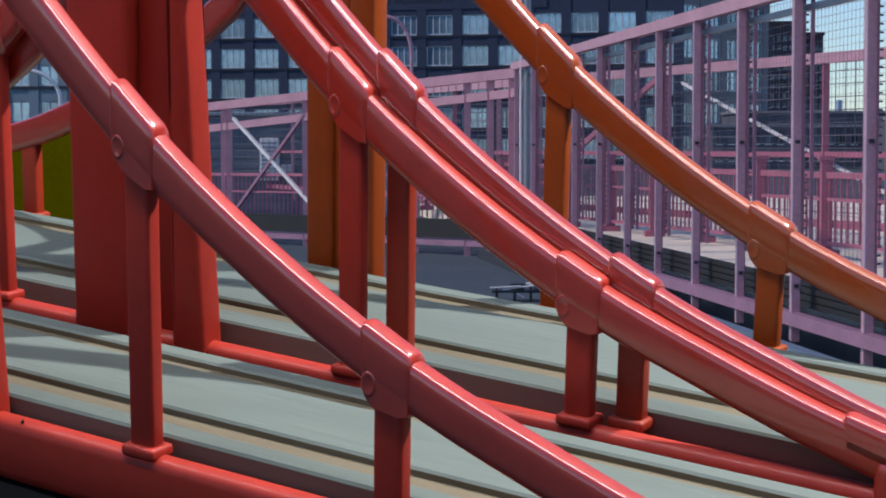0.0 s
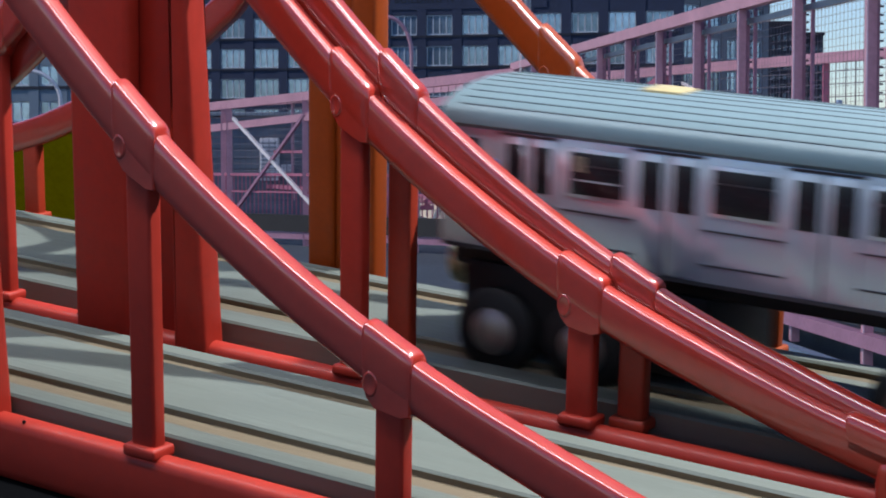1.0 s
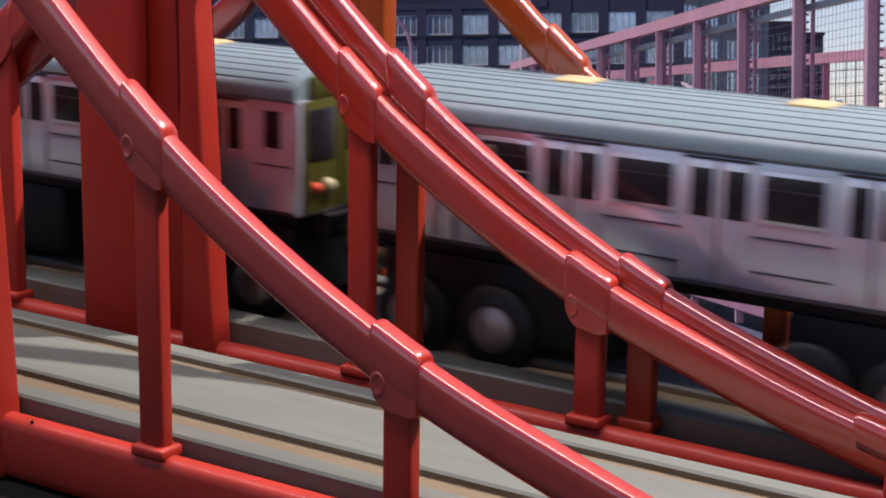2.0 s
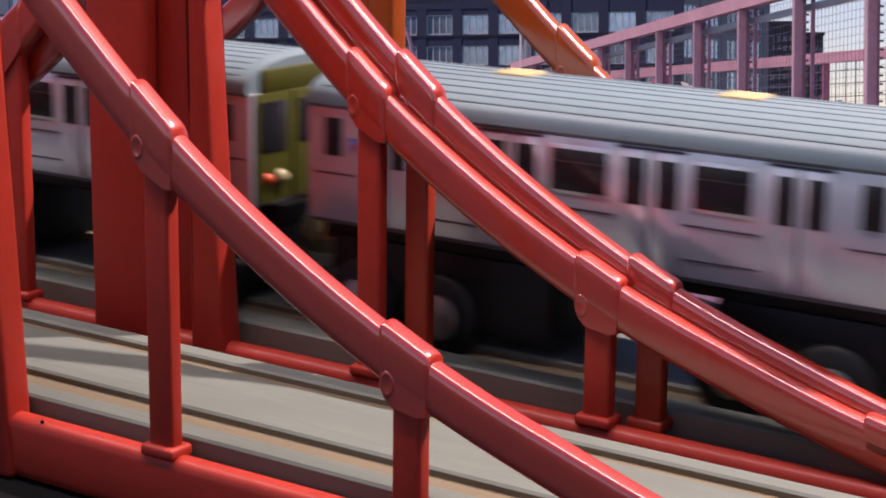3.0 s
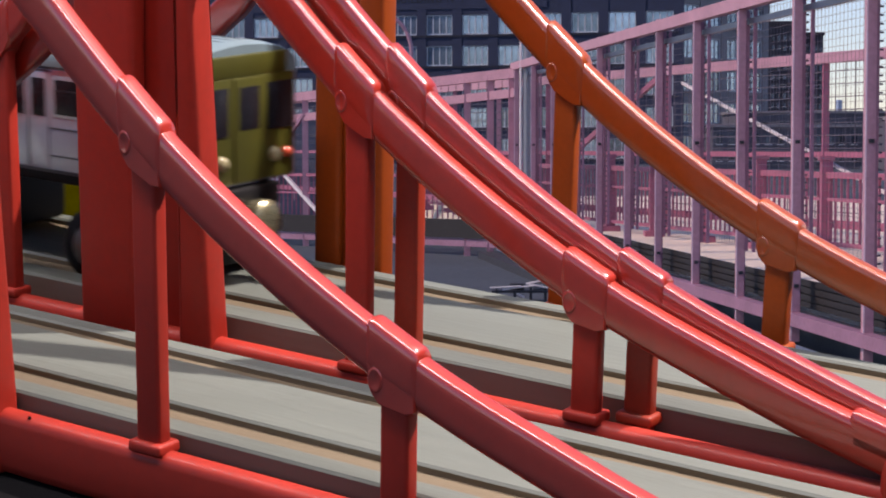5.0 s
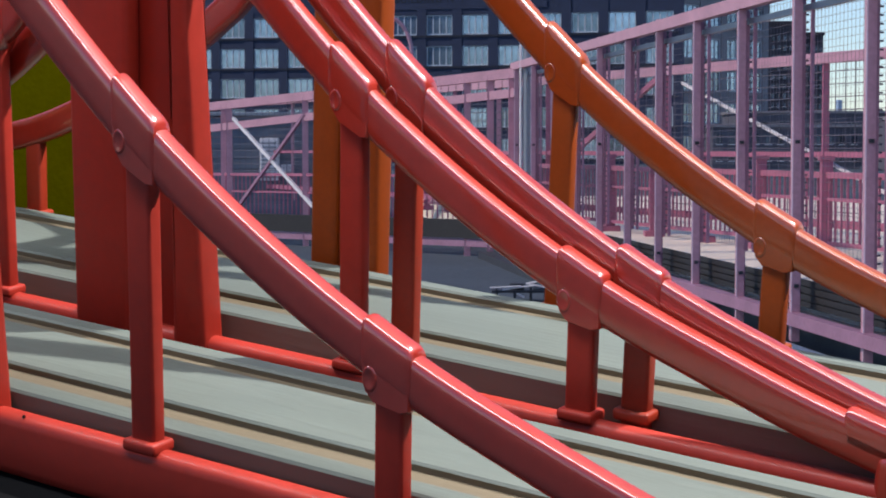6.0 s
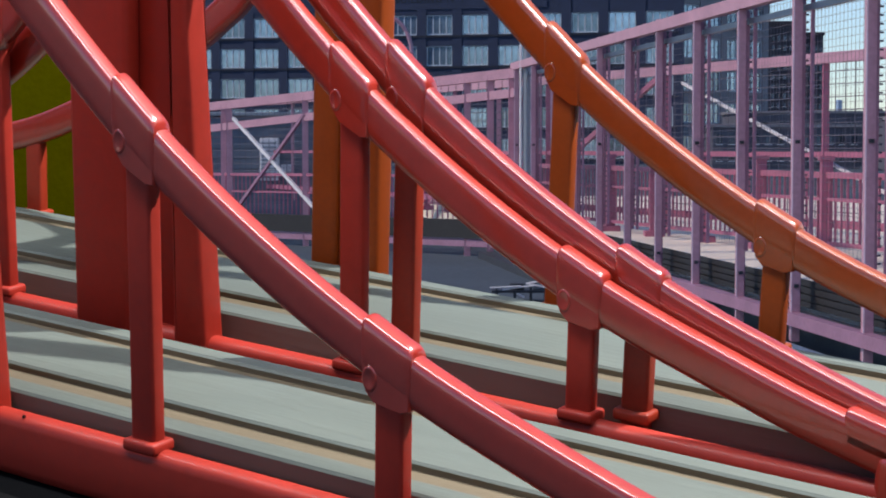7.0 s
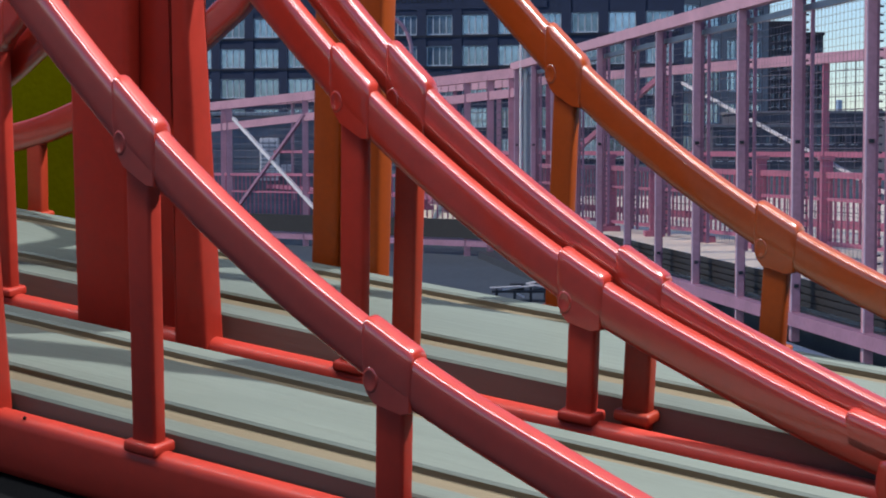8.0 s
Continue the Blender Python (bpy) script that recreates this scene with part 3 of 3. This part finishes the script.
# ------------------------------------------------------------------ buildings
def facade_block(name, label, a, b, depth, top, bays, rows, floor_h, sill0, win, wall, trim, frame_m, glass, lights=4, group="", parts=True):
    """A block whose front runs from a to b, with piers, spandrels and glazed openings."""
    a, b = Vector((*a, 0)), Vector((*b, 0))
    length = (b - a).length
    ang = math.atan2(b.y - a.y, b.x - a.x)
    root = tagged(new(name), label, "building", group)
    root.matrix_world = Matrix.Translation(a) @ Matrix.Rotation(ang, 4, "Z")
    part("core_wall", box((0.05, 0.55, 0), (length - 0.05, depth, top - 0.3)), wall, root, smooth=False)
    bay = length / bays
    ww, wh = win
    pier = box((-(bay - ww) / 2, 0, 0), ((bay - ww) / 2, 0.5, top))
    pier = part("pier", pier, wall, root, smooth=False)
    for i in range(1, bays + 1):
        share("pier", pier.data, root, Matrix.Translation((i * bay, 0, 0)))
    z = 0.0
    sills = [sill0 + k * floor_h for k in range(rows)]
    for k, s in enumerate(sills + [top]):
        part("spandrel", box((0, 0.08, z), (length, 0.54, s - 0.02)), wall, root, smooth=False)
        if k < rows:
            part("sill", box((0, -0.06, s - 0.28), (length, 0.1, s - 0.04)), trim, root, smooth=False)
        z = s + wh
    part("parapet", box((-0.3, -0.25, top), (length + 0.3, 0.6, top + 0.5)), trim, root, smooth=False)
    t = 0.12
    bm = bmesh.new()                                        # outer frame, one closed ring
    loops = []
    for y, k in ((0.20, 0.0), (0.20, t), (0.33, t), (0.33, 0.0)):
        loops.append([bm.verts.new(c) for c in ((-ww / 2 + k, y, k), (ww / 2 - k, y, k), (ww / 2 - k, y, wh - k), (-ww / 2 + k, y, wh - k))])
    for p, q in zip(loops, loops[1:] + loops[:1]):
        for i in range(4):
            bm.faces.new((p[i], p[(i + 1) % 4], q[(i + 1) % 4], q[i]))
    bmesh.ops.recalc_face_normals(bm, faces=bm.faces)
    proto = None
    for s in sills:
        for i in range(bays):
            m = Matrix.Translation(((i + 0.5) * bay, 0, s))
            if proto is None:
                proto = part("window", bm, frame_m, root, smooth=False)
                proto.matrix_basis = m
                bits = [("pane", part("pane", box((-ww / 2, 0.30, 0), (ww / 2, 0.325, wh)), glass, proto, smooth=False).data)]
                for x in np.linspace(-ww / 2, ww / 2, lights + 1)[1:-1]:
                    bits.append(("mullion", part("mullion", box((x - t / 2, 0.23, 0.05), (x + t / 2, 0.30, wh - 0.05)), frame_m, proto, smooth=False).data))
            else:
                w = share("window", proto.data, root, m)
                for nm, data in bits:
                    share(nm, data, w, Matrix.Identity(4))
    return root


navy = facade_block("warehouse_building", "navy painted brick warehouse with rows of white framed windows",
                    (-52.6, 214.6), (24.7, 193.7), 30, 23, 20, 5, 3.35, 0.58, (2.95, 2.15), NAVY, NAVY_TRIM, FRAME_WHITE, GLASS)
part("sign_band", box((20, -0.02, 16.75), (66, 0.09, 18.6)), NAVY, navy, smooth=False)
txt = bpy.data.curves.new("sign_text", "FONT")
txt.body = "CH BUILDING N\u00b04"
txt.size, txt.extrude, txt.align_x = 1.05, 0.015, "LEFT"
txt.space_character = 1.18
sign = new("sign_lettering", txt)
sign.data.materials.append(LETTER)
sign.parent = navy
sign.matrix_basis = Matrix.Translation((46.9, -0.04, 17.5)) @ Matrix.Rotation(radians(90), 4, "X")
sign["label"] = "dark painted sign lettering"

grey = facade_block("brick_building", "grey brick building with light framed windows", (25.4, 197.0), (36.2, 207.0), 20, 19.6, 4, 5, 3.5, 0.9,
                    (2.7, 2.2), GREY_BRICK, GREY_BRICK, FRAME_WHITE, GLASS, 3)


def brick_tower(label, x0, x1, y, top, cols, rows):
    root = tagged(new("apartment_tower"), label, "building", "far apartment towers")
    root.location = (x0, y, 0)
    w = x1 - x0
    part("wall", box((0, 0, 0), (w, 12, top)), BROWN_BRICK, root, smooth=False)
    part("roof_edge", box((-0.2, -0.2, top), (w + 0.2, 12.2, top + 0.5)), BROWN_BRICK, root, smooth=False)
    bw, bh = w / cols, (top - 1.5) / rows
    data = None
    for r in range(rows):
        for c in range(cols):
            m = Matrix.Translation(((c + 0.5) * bw, 0, (r + 0.5) * bh))
            if data is None:
                o = part("window", box((-bw * 0.26, -0.08, -bh * 0.28), (bw * 0.26, 0.15, bh * 0.28)), GLASS_DIM, root, smooth=False)
                o.matrix_basis = m
                data = o.data
            else:
                share("window", data, root, m)
    return root


GLASS_DIM = mat("dim_window_glass", (0.07, 0.09, 0.13), 0.15, metal=0.4, var=0.3, scale=0.5, rand=0.5)
brick_tower("dark brown brick apartment tower with a flat roof", 50.3, 57.0, 300, 21.8, 7, 13)
brick_tower("dark brown brick apartment tower beside another tower", 57.3, 62.4, 303, 20.2, 6, 12)
brick_tower("taller dark brick tower rising behind the others", 53.5, 56.6, 320, 32.0, 3, 16)
for x0, x1, y, top in ((40.0, 60.0, 175, 5.0), (34.0, 46.0, 150, 3.4), (46.5, 62.0, 140, 3.9)):
    r = tagged(new("rooftop_building"), "low dark brick building with a flat roof", "building", "low far buildings")
    r.location = (x0 - 12, y, 0)
    part("wall", box((0, 0, 0), (x1 - x0, 10, top)), SLATE_BRICK, r, smooth=False)
    part("roof", box((-0.2, -0.2, top), (x1 - x0 + 0.2, 10.2, top + 0.25)), GREY_BRICK, r, smooth=False)
    for k in range(12):
        for f0, f1 in ((0.20, 0.40), (0.60, 0.84)):
            a, b = (k + 0.3) * (x1 - x0) / 12, (k + 0.72) * (x1 - x0) / 12
            w = part("window", box((a, -0.06, top * f0), (b, 0.2, top * f1)), GLASS_DIM, r, smooth=False)
            part("sill", box((a - 0.06, -0.12, top * f0 - 0.08), (b + 0.06, 0.0, top * f0 - 0.01)), FRAME_WHITE, w, smooth=False)
for x, w, h in ((319, 8, 32), (321.5, 3.5, 41), (329, 6, 27), (350, 10, 30)):
    tagged(part("skyscraper", box((x, 1500, 0), (x + w, 1512, h), 0.4), HAZE_TOWER, smooth=False), "hazy blue skyscraper far away on the skyline", "building", "far skyscrapers")


# ------------------------------------------------------------------ the bridge's steel fences
def fx(d):
    """The near fence runs back along this line."""
    return 4.525 - 0.1211 * d


def beam(name, a, b, w, d, material, parent, label=""):
    return part(name, bar(a, b, w, d), material, parent, label, smooth=False)


fence = tagged(new("steel_mesh_fence"), "pink painted steel fence with wire mesh and dark louvres", "fence", "bridge fences")
depths = [11.3, 12.83, 14.46, 16.0, 17.5, 19.0, 20.45, 21.97, 23.5, 25.0, 26.6, 28.1]
for d in depths:
    post = beam("post", (fx(d), d, 0.18), (fx(d), d, 3.02), 0.115, 0.062, PINK, fence)
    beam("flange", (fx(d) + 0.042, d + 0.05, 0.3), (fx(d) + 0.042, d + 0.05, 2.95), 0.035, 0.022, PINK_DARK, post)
    # sunlight along the post's left edge, put in as a pale strip
    beam("sunlit_edge", (fx(d) - 0.035, d - 0.05, 0.2), (fx(d) - 0.035, d - 0.05, 3.0), 0.012, 0.010, SUNLIT_PINK, post)
    for z in (0.62, 1.75):
        part("bolt", box((fx(d) - 0.018, d - 0.075, z - 0.014), (fx(d) + 0.018, d - 0.05, z + 0.014)), DARK_STEEL, post, smooth=False)
A, B = (fx(9.5), 9.5), (fx(28.4), 28.4)
beam("top_rail", (*A, 2.95), (*B, 2.95), 0.10, 0.11, PINK, fence)
beam("lower_top_rail", (A[0] + 0.1, A[1], 2.80), (B[0] + 0.1, B[1], 2.80), 0.05, 0.05, GALV, fence)
beam("bottom_rail", (A[0] - 0.02, A[1], 0.36), (B[0] - 0.02, B[1], 0.36), 0.10, 0.10, PINK_DARK, fence)
for k in range(4):
    z = 0.45 + 0.058 * k
    beam("slat", (A[0] + 0.16, A[1], z), (B[0] + 0.16, B[1], z), 0.02, 0.046, LOUVRE, fence)
beam("backing_board", (A[0] + 0.2, A[1], 0.53), (B[0] + 0.2, B[1], 0.53), 0.02, 0.22, DARK_STEEL, fence)
beam("girder", (A[0] + 0.3, A[1], 0.15), (B[0] + 0.3, B[1], 0.15), 0.25, 0.34, DARK_STEEL, fence)
beam("pipe", (A[0] - 0.22, A[1], 0.17), (B[0] - 0.22, B[1], 0.17), 0.09, 0.09, BLUE_PIPE, fence)
beam("kerb", (A[0] - 0.42, A[1], 0.05), (B[0] - 0.42, B[1], 0.05), 0.24, 0.1, DARK_STEEL, fence)
for d0, d1 in zip([9.8] + depths, depths):
    bm = bmesh.new()
    for d in np.arange(d0 + 0.14, d1 - 0.03, 0.085):
        add_bar(bm, (fx(d) + 0.09, d, 0.85), (fx(d) + 0.09, d, 2.9), 0.0024)
    for z in np.arange(0.9, 2.9, 0.06):
        add_bar(bm, (fx(d0) + 0.09, d0, z), (fx(d1) + 0.09, d1, z), 0.0024)
    tagged(part("wire_mesh", bm, MESH_WIRE, fence, smooth=False), kind="stuff")
    bm = bmesh.new()                                        # wire ties that lace the mesh to its post
    for z in np.arange(0.88, 2.9, 0.06):
        add_box(bm, (fx(d1) + 0.080, d1 + 0.05, z), (fx(d1) + 0.102, d1 + 0.065, z + 0.014))
    tagged(part("wire_tie", bm, MESH_WIRE, fence, smooth=False), kind="stuff")
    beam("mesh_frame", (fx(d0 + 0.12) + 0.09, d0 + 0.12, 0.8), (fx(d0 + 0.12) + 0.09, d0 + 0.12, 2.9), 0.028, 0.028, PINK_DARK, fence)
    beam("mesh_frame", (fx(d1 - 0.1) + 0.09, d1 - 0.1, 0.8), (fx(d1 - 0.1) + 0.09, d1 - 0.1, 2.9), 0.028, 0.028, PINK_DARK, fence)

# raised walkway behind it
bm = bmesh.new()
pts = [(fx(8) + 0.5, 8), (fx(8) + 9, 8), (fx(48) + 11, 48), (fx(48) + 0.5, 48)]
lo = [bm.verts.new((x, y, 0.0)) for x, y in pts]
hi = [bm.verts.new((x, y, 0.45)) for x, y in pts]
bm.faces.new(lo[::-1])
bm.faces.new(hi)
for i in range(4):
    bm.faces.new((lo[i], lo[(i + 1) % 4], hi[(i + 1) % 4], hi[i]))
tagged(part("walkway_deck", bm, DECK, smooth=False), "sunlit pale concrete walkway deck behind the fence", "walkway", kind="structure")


def rx(d):
    return 1.66 + (30.7 - d) * 0.2934


railing = tagged(new("walkway_railing"), "rose painted steel railing along the walkway", "railing", "bridge fences")
beam("top_rail", (rx(15), 15, 1.38), (rx(38), 38, 1.42), 0.07, 0.07, PINK_RED, railing)
beam("mid_rail", (rx(15), 15, 1.10), (rx(38), 38, 1.14), 0.04, 0.04, PINK_RED, railing)
beam("low_rail", (rx(15), 15, 0.60), (rx(38), 38, 0.60), 0.05, 0.05, PINK_RED, railing)
for d in np.arange(16.4, 38, 1.62):
    p = beam("post", (rx(d), d, 0.45), (rx(d), d, 1.56), 0.13, 0.13, PINK_RED, railing)
    part("post_cap", box((rx(d) - 0.085, d - 0.085, 1.56), (rx(d) + 0.085, d + 0.085, 1.61)), PINK_RED, p, smooth=False)
    part("post_base", box((rx(d) - 0.14, d - 0.14, 0.45), (rx(d) + 0.14, d + 0.14, 0.53)), PINK_RED, p, smooth=False)
bm = bmesh.new()
for d in np.arange(15.1, 38, 0.135):
    add_bar(bm, (rx(d), d, 0.6), (rx(d), d, 1.38), 0.026)
tagged(part("baluster", bm, PINK_RED, railing, smooth=False), kind="stuff")

far = tagged(new("far_truss_fence"), "pink painted steel truss fence beyond the walkway", "fence", "bridge fences")


def qx(d):
    return 2.08 + (30 - d) * 0.4025


beam("top_beam", (qx(14), 14, 2.83), (qx(46), 46, 2.83), 0.14, 0.13, PINK, far)
beam("low_beam", (qx(14), 14, 1.62), (qx(46), 46, 1.62), 0.06, 0.07, PINK_RED, far)
beam("bottom_beam", (qx(14), 14, 0.75), (qx(46), 46, 0.75), 0.08, 0.1, PINK_RED, far)
for k, d in enumerate(np.arange(17.5, 45, 1.9)):
    p = beam("post", (qx(d), d, 0.45), (qx(d), d, 2.8 if d > 22.5 else 4.3), 0.07, 0.08, PINK_RED if k % 2 else PINK, far)
    if d < 23:
        part("bracket", box((qx(d) - 0.13, d - 0.1, 2.72), (qx(d) + 0.13, d + 0.1, 2.98), 0.01), PINK_RED, p, smooth=False)
beam("brace", (3.45, 26.6, 2.64), (5.62, 21.6, 0.95), 0.035, 0.04, WHITE_STEEL, far, "sunlit white diagonal brace")
beam("brace", (1.9, 30.4, 1.4), (3.2, 27.2, 2.75), 0.06, 0.08, PINK_RED, far)
bm = bmesh.new()
for d in np.arange(15, 45, 0.2):
    add_bar(bm, (qx(d), d, 0.8), (qx(d), d, 2.8), 0.010)
for z in np.arange(0.9, 2.8, 0.16):
    add_bar(bm, (qx(14), 14, z), (qx(46), 46, z), 0.010)
tagged(part("wire_mesh", bm, MESH_WIRE, far, smooth=False), kind="stuff")

# the cross fence that meets it at the corner
cross = tagged(new("cross_fence"), "pink steel truss fence turning off at the corner", "fence", "bridge fences")


def cp(u):
    """A point along the cross fence, 0 at the corner, 1 at its far end."""
    return Vector((1.15 - 5.9 * u, 28.2 + 6.3 * u, 0))


def ctop(u):
    return 2.85 - 0.42 * u


beam("top_rail", (*cp(0).xy, ctop(0)), (*cp(1.3).xy, ctop(1.3)), 0.13, 0.15, PINK, cross)
beam("second_rail", (*cp(0).xy, ctop(0) - 0.30), (*cp(1.3).xy, ctop(1.3) - 0.44), 0.10, 0.13, PINK, cross)
beam("bottom_rail", (*cp(0).xy, 0.22), (*cp(1.3).xy, -0.0 + 0.12), 0.10, 0.12, PINK_DARK, cross)
beam("kick_board", (*(cp(0) - Vector((0, 0.09, 0))).xy, 0.44), (*(cp(1.3) - Vector((0, 0.09, 0))).xy, 0.34), 0.04, 0.30, LOUVRE, cross)
for u in (0.0, 0.016, 0.07, 0.13, 0.27, 0.43, 0.60, 0.855, 0.875, 1.2):
    beam("post", (*cp(u).xy, 0.0), (*cp(u).xy, ctop(u)), 0.10, 0.10, PINK, cross)
for u0, u1, m_, flip in ((0.04, 0.27, WHITE_STEEL, 0), (0.56, 0.84, WHITE_STEEL, 0), (0.60, 0.83, PINK_DARK, 1)):
    za, zb = (0.6, ctop(u1) - 0.25) if not flip else (ctop(u0) - 0.3, 0.6)
    beam("brace", (*(cp(u0) - Vector((0, 0.06, 0))).xy, za), (*(cp(u1) - Vector((0, 0.06, 0))).xy, zb), 0.05, 0.055, m_, cross)
bm = bmesh.new()
for u in np.arange(0, 1.3, 0.014):
    add_bar(bm, (*cp(u).xy, 0.5), (*cp(u).xy, 1.25), 0.022)
add_bar(bm, (*cp(0).xy, 1.27), (*cp(1.3).xy, 1.2), 0.05)
add_bar(bm, (*cp(0).xy, 0.95), (*cp(1.3).xy, 0.9), 0.03)
tagged(part("baluster", bm, PINK_RED, cross, smooth=False), kind="stuff")
bm = bmesh.new()
for u in np.arange(0, 1.3, 0.02):
    add_bar(bm, (*(cp(u) + Vector((0, 0.05, 0))).xy, 0.6), (*(cp(u) + Vector((0, 0.05, 0))).xy, ctop(u)), 0.008)
for z in np.arange(0.7, 2.5, 0.12):
    add_bar(bm, (*(cp(0) + Vector((0, 0.05, 0))).xy, z), (*(cp(1.3) + Vector((0, 0.05, 0))).xy, z), 0.008)
tagged(part("wire_mesh", bm, MESH_WIRE, cross, smooth=False), kind="stuff")

# site hut and its boxes behind the cross fence
hut = tagged(new("equipment_hut"), "blue-grey panelled equipment hut behind the fence", "hut")
hut.location = (-5.9, 46.0, 0)
part("wall", box((0, 0, 0), (2.9, 2.5, 2.5), 0.02), GREY_PANEL, hut, smooth=False)
for k in range(9):
    part("panel", box((0.03, -0.03, 0.15 + k * 0.26), (2.87, 0.0, 0.38 + k * 0.26)), GREY_PANEL, hut, smooth=False)
part("roof", box((-0.12, -0.12, 2.5), (3.02, 2.62, 2.6), 0.02), GALV, hut, smooth=False)
unit = part("cooling_unit", box((1.37, -0.5, 0.9), (1.82, -0.05, 1.95), 0.02), WHITE_STEEL, hut, "white cooling unit on the wall", smooth=False)
for k in range(9):
    part("fin", box((1.41, -0.52, 0.97 + k * 0.105), (1.78, -0.5, 1.01 + k * 0.105)), GALV, unit, smooth=False)
part("cable_box", box((1.86, -0.3, 1.1), (2.16, -0.04, 1.3), 0.02), WHITE_STEEL, hut, smooth=False)


# ------------------------------------------------------------------ lamps and poles
def street_lamp(label, x, y, h, reach, rise, material):
    root = tagged(new("street_lamp"), label, "street lamp", "street lamps")
    root.location = (x, y, 0)
    part("pole", tube([(0, 0, 0), (0, 0, h * 0.5), (0, 0, h)], 0, 10, [0.13, 0.10, 0.08]), material, root)
    pts = [(reach * (1 - math.cos(a)), 0, h + rise * math.sin(a)) for a in np.linspace(0, math.pi / 2, 12)]
    part("arm", tube(pts, 0.095, 8), material, root)
    s = 1 if reach > 0 else -1
    part("lamp_head", tube([(reach - s * 0.1, 0, h + rise), (reach + s * 0.25, 0, h + rise + 0.06), (reach + s * 0.75, 0, h + rise + 0.02), (reach + s * 0.95, 0, h + rise - 0.05)], 0, 10, [0.06, 0.17, 0.2, 0.05]), material, root)
    return root


street_lamp("pinkish grey street lamp with a curved arm", -1.5, 88.0, 6.2, -1.25, 1.75, PINK)
arch = tagged(new("street_lamp"), "white street lamp with an arched arm", "street lamp", "street lamps")
arch.location = (-16.6, 80.0, 0)
part("pole", tube([(0, 0, 0), (0, 0, 2.0), (0, 0, 3.75)], 0, 10, [0.13, 0.10, 0.085]), WHITE_STEEL, arch)
part("arm", tube([(-1.5 + 1.5 * math.cos(a), 0, 3.75 + 1.32 * math.sin(a)) for a in np.linspace(0, 2.6, 16)], 0.085, 8), WHITE_STEEL, arch)
part("lamp_head", tube([(-2.75, 0, 4.45), (-2.95, 0, 4.3), (-3.3, 0, 4.1)], 0, 10, [0.08, 0.18, 0.08]), WHITE_STEEL, arch)
facade_block("apartment_building", "blue-grey apartment building with pale window frames", (-41.0, 153.0), (-28.6, 150.0), 14, 27, 5, 8, 2.95, 0.9,
             (1.7, 1.7), BLUE_GREY_WALL, NAVY_TRIM, FRAME_WHITE, GLASS, 2)
# white blocks added in place of the sunlit patches along the kerb
for k, (x, y) in enumerate(((2.60, 14.3), (2.63, 13.9), (2.66, 13.5))):
    b = box((-0.05, -0.04, 0), (0.05, 0.04, 0.035), 0.008)
    stud = tagged(part("sunlit_patch_block", b, WHITE_STEEL), "small white block put in for a sunlit patch on the kerb", "block", "kerb blocks")
    stud.location = (x - 0.22, y, 0.1)
pole = tagged(new("light_pole"), "galvanised steel pole standing at the fence corner", "pole")
pole.location = (1.25, 27.5, 0)
part("shaft", tube([(0, 0, 0), (0, 0, 4.5), (0, 0, 7.5)], 0, 14, [0.06, 0.055, 0.05]), GALV, pole)
part("conduit", tube([(-0.09, -0.02, 0), (-0.09, -0.02, 6.5)], 0.02, 8), WHITE_STEEL, pole)
part("base_plate", box((-0.17, -0.17, 0), (0.17, 0.17, 0.04), 0.005), GALV, pole)

# low rack of pipes and boxes standing on the road
rack = tagged(new("pipe_rack"), "low dark rack with white pipes and boxes on the road", "rack")
rack.location = (0.56, 20.3, 0)
for x in (0.02, 0.22, 0.40, 0.56):
    part("leg", box((x, 0.02, 0), (x + 0.03, 0.06, 0.17)), DARK_STEEL, rack, smooth=False)
part("tray", box((-0.02, 0, 0.10), (0.62, 0.30, 0.125), 0.004), DARK_STEEL, rack)
part("box", box((0.18, 0.04, 0.126), (0.34, 0.2, 0.20), 0.01), DARK_STEEL, rack)
part("box", box((0.44, 0.06, 0.126), (0.56, 0.2, 0.18), 0.01), GREY_PANEL, rack)
for a, b in (((-0.04, 0, 0.155), (0.30, -0.02, 0.175)), ((0.10, 0, 0.135), (0.46, -0.01, 0.185)), ((0.36, 0.02, 0.20), (0.52, 0.0, 0.235)), ((0.26, 0.0, 0.09), (0.34, 0.0, 0.05)), ((0.38, 0.0, 0.20), (0.60, 0.0, 0.155))):
    part("pipe", tube([a, tuple((p + q) / 2 for p, q in zip(a, b)), b], 0.009, 8), WHITE_STEEL, rack)


# ------------------------------------------------------------------ what moves
def motions():
    steps = [round(0.1 * k, 1) for k in range(81)]
    for ob in (front_bridge, stand, *tracks_front):
        walk(ob, [(t, toy(t)) for t in steps])
    for ob in (rear_bridge, *tracks_rear):
        walk(ob, [(t, toy_rear(t)) for t in steps])
    walk(green_panel, [(t, toy(t) @ Matrix.Translation((0, 0, 0.045 * glide(t, [(2.0, 0), (5.5, 1)], 1)))) for t in steps])
    for k, ob in enumerate(cars):
        walk(ob, [(t, toy_rear(t) @ Matrix.Translation(((run(t) + k * PITCH) * MM, 75.2 * MM, -0.2 * MM))) for t in steps])
        for o in ob.children:
            if o.name.startswith("wheelset"):
                at = o.location.copy()
                rows = []
                for j in range(0, 241, 2):
                    t = j / FPS
                    rows.append((t, Matrix.Translation(at) @ Matrix.Rotation((run(t) - 150) / 7.0, 4, "Y")))
                walk(o, rows)


motions()
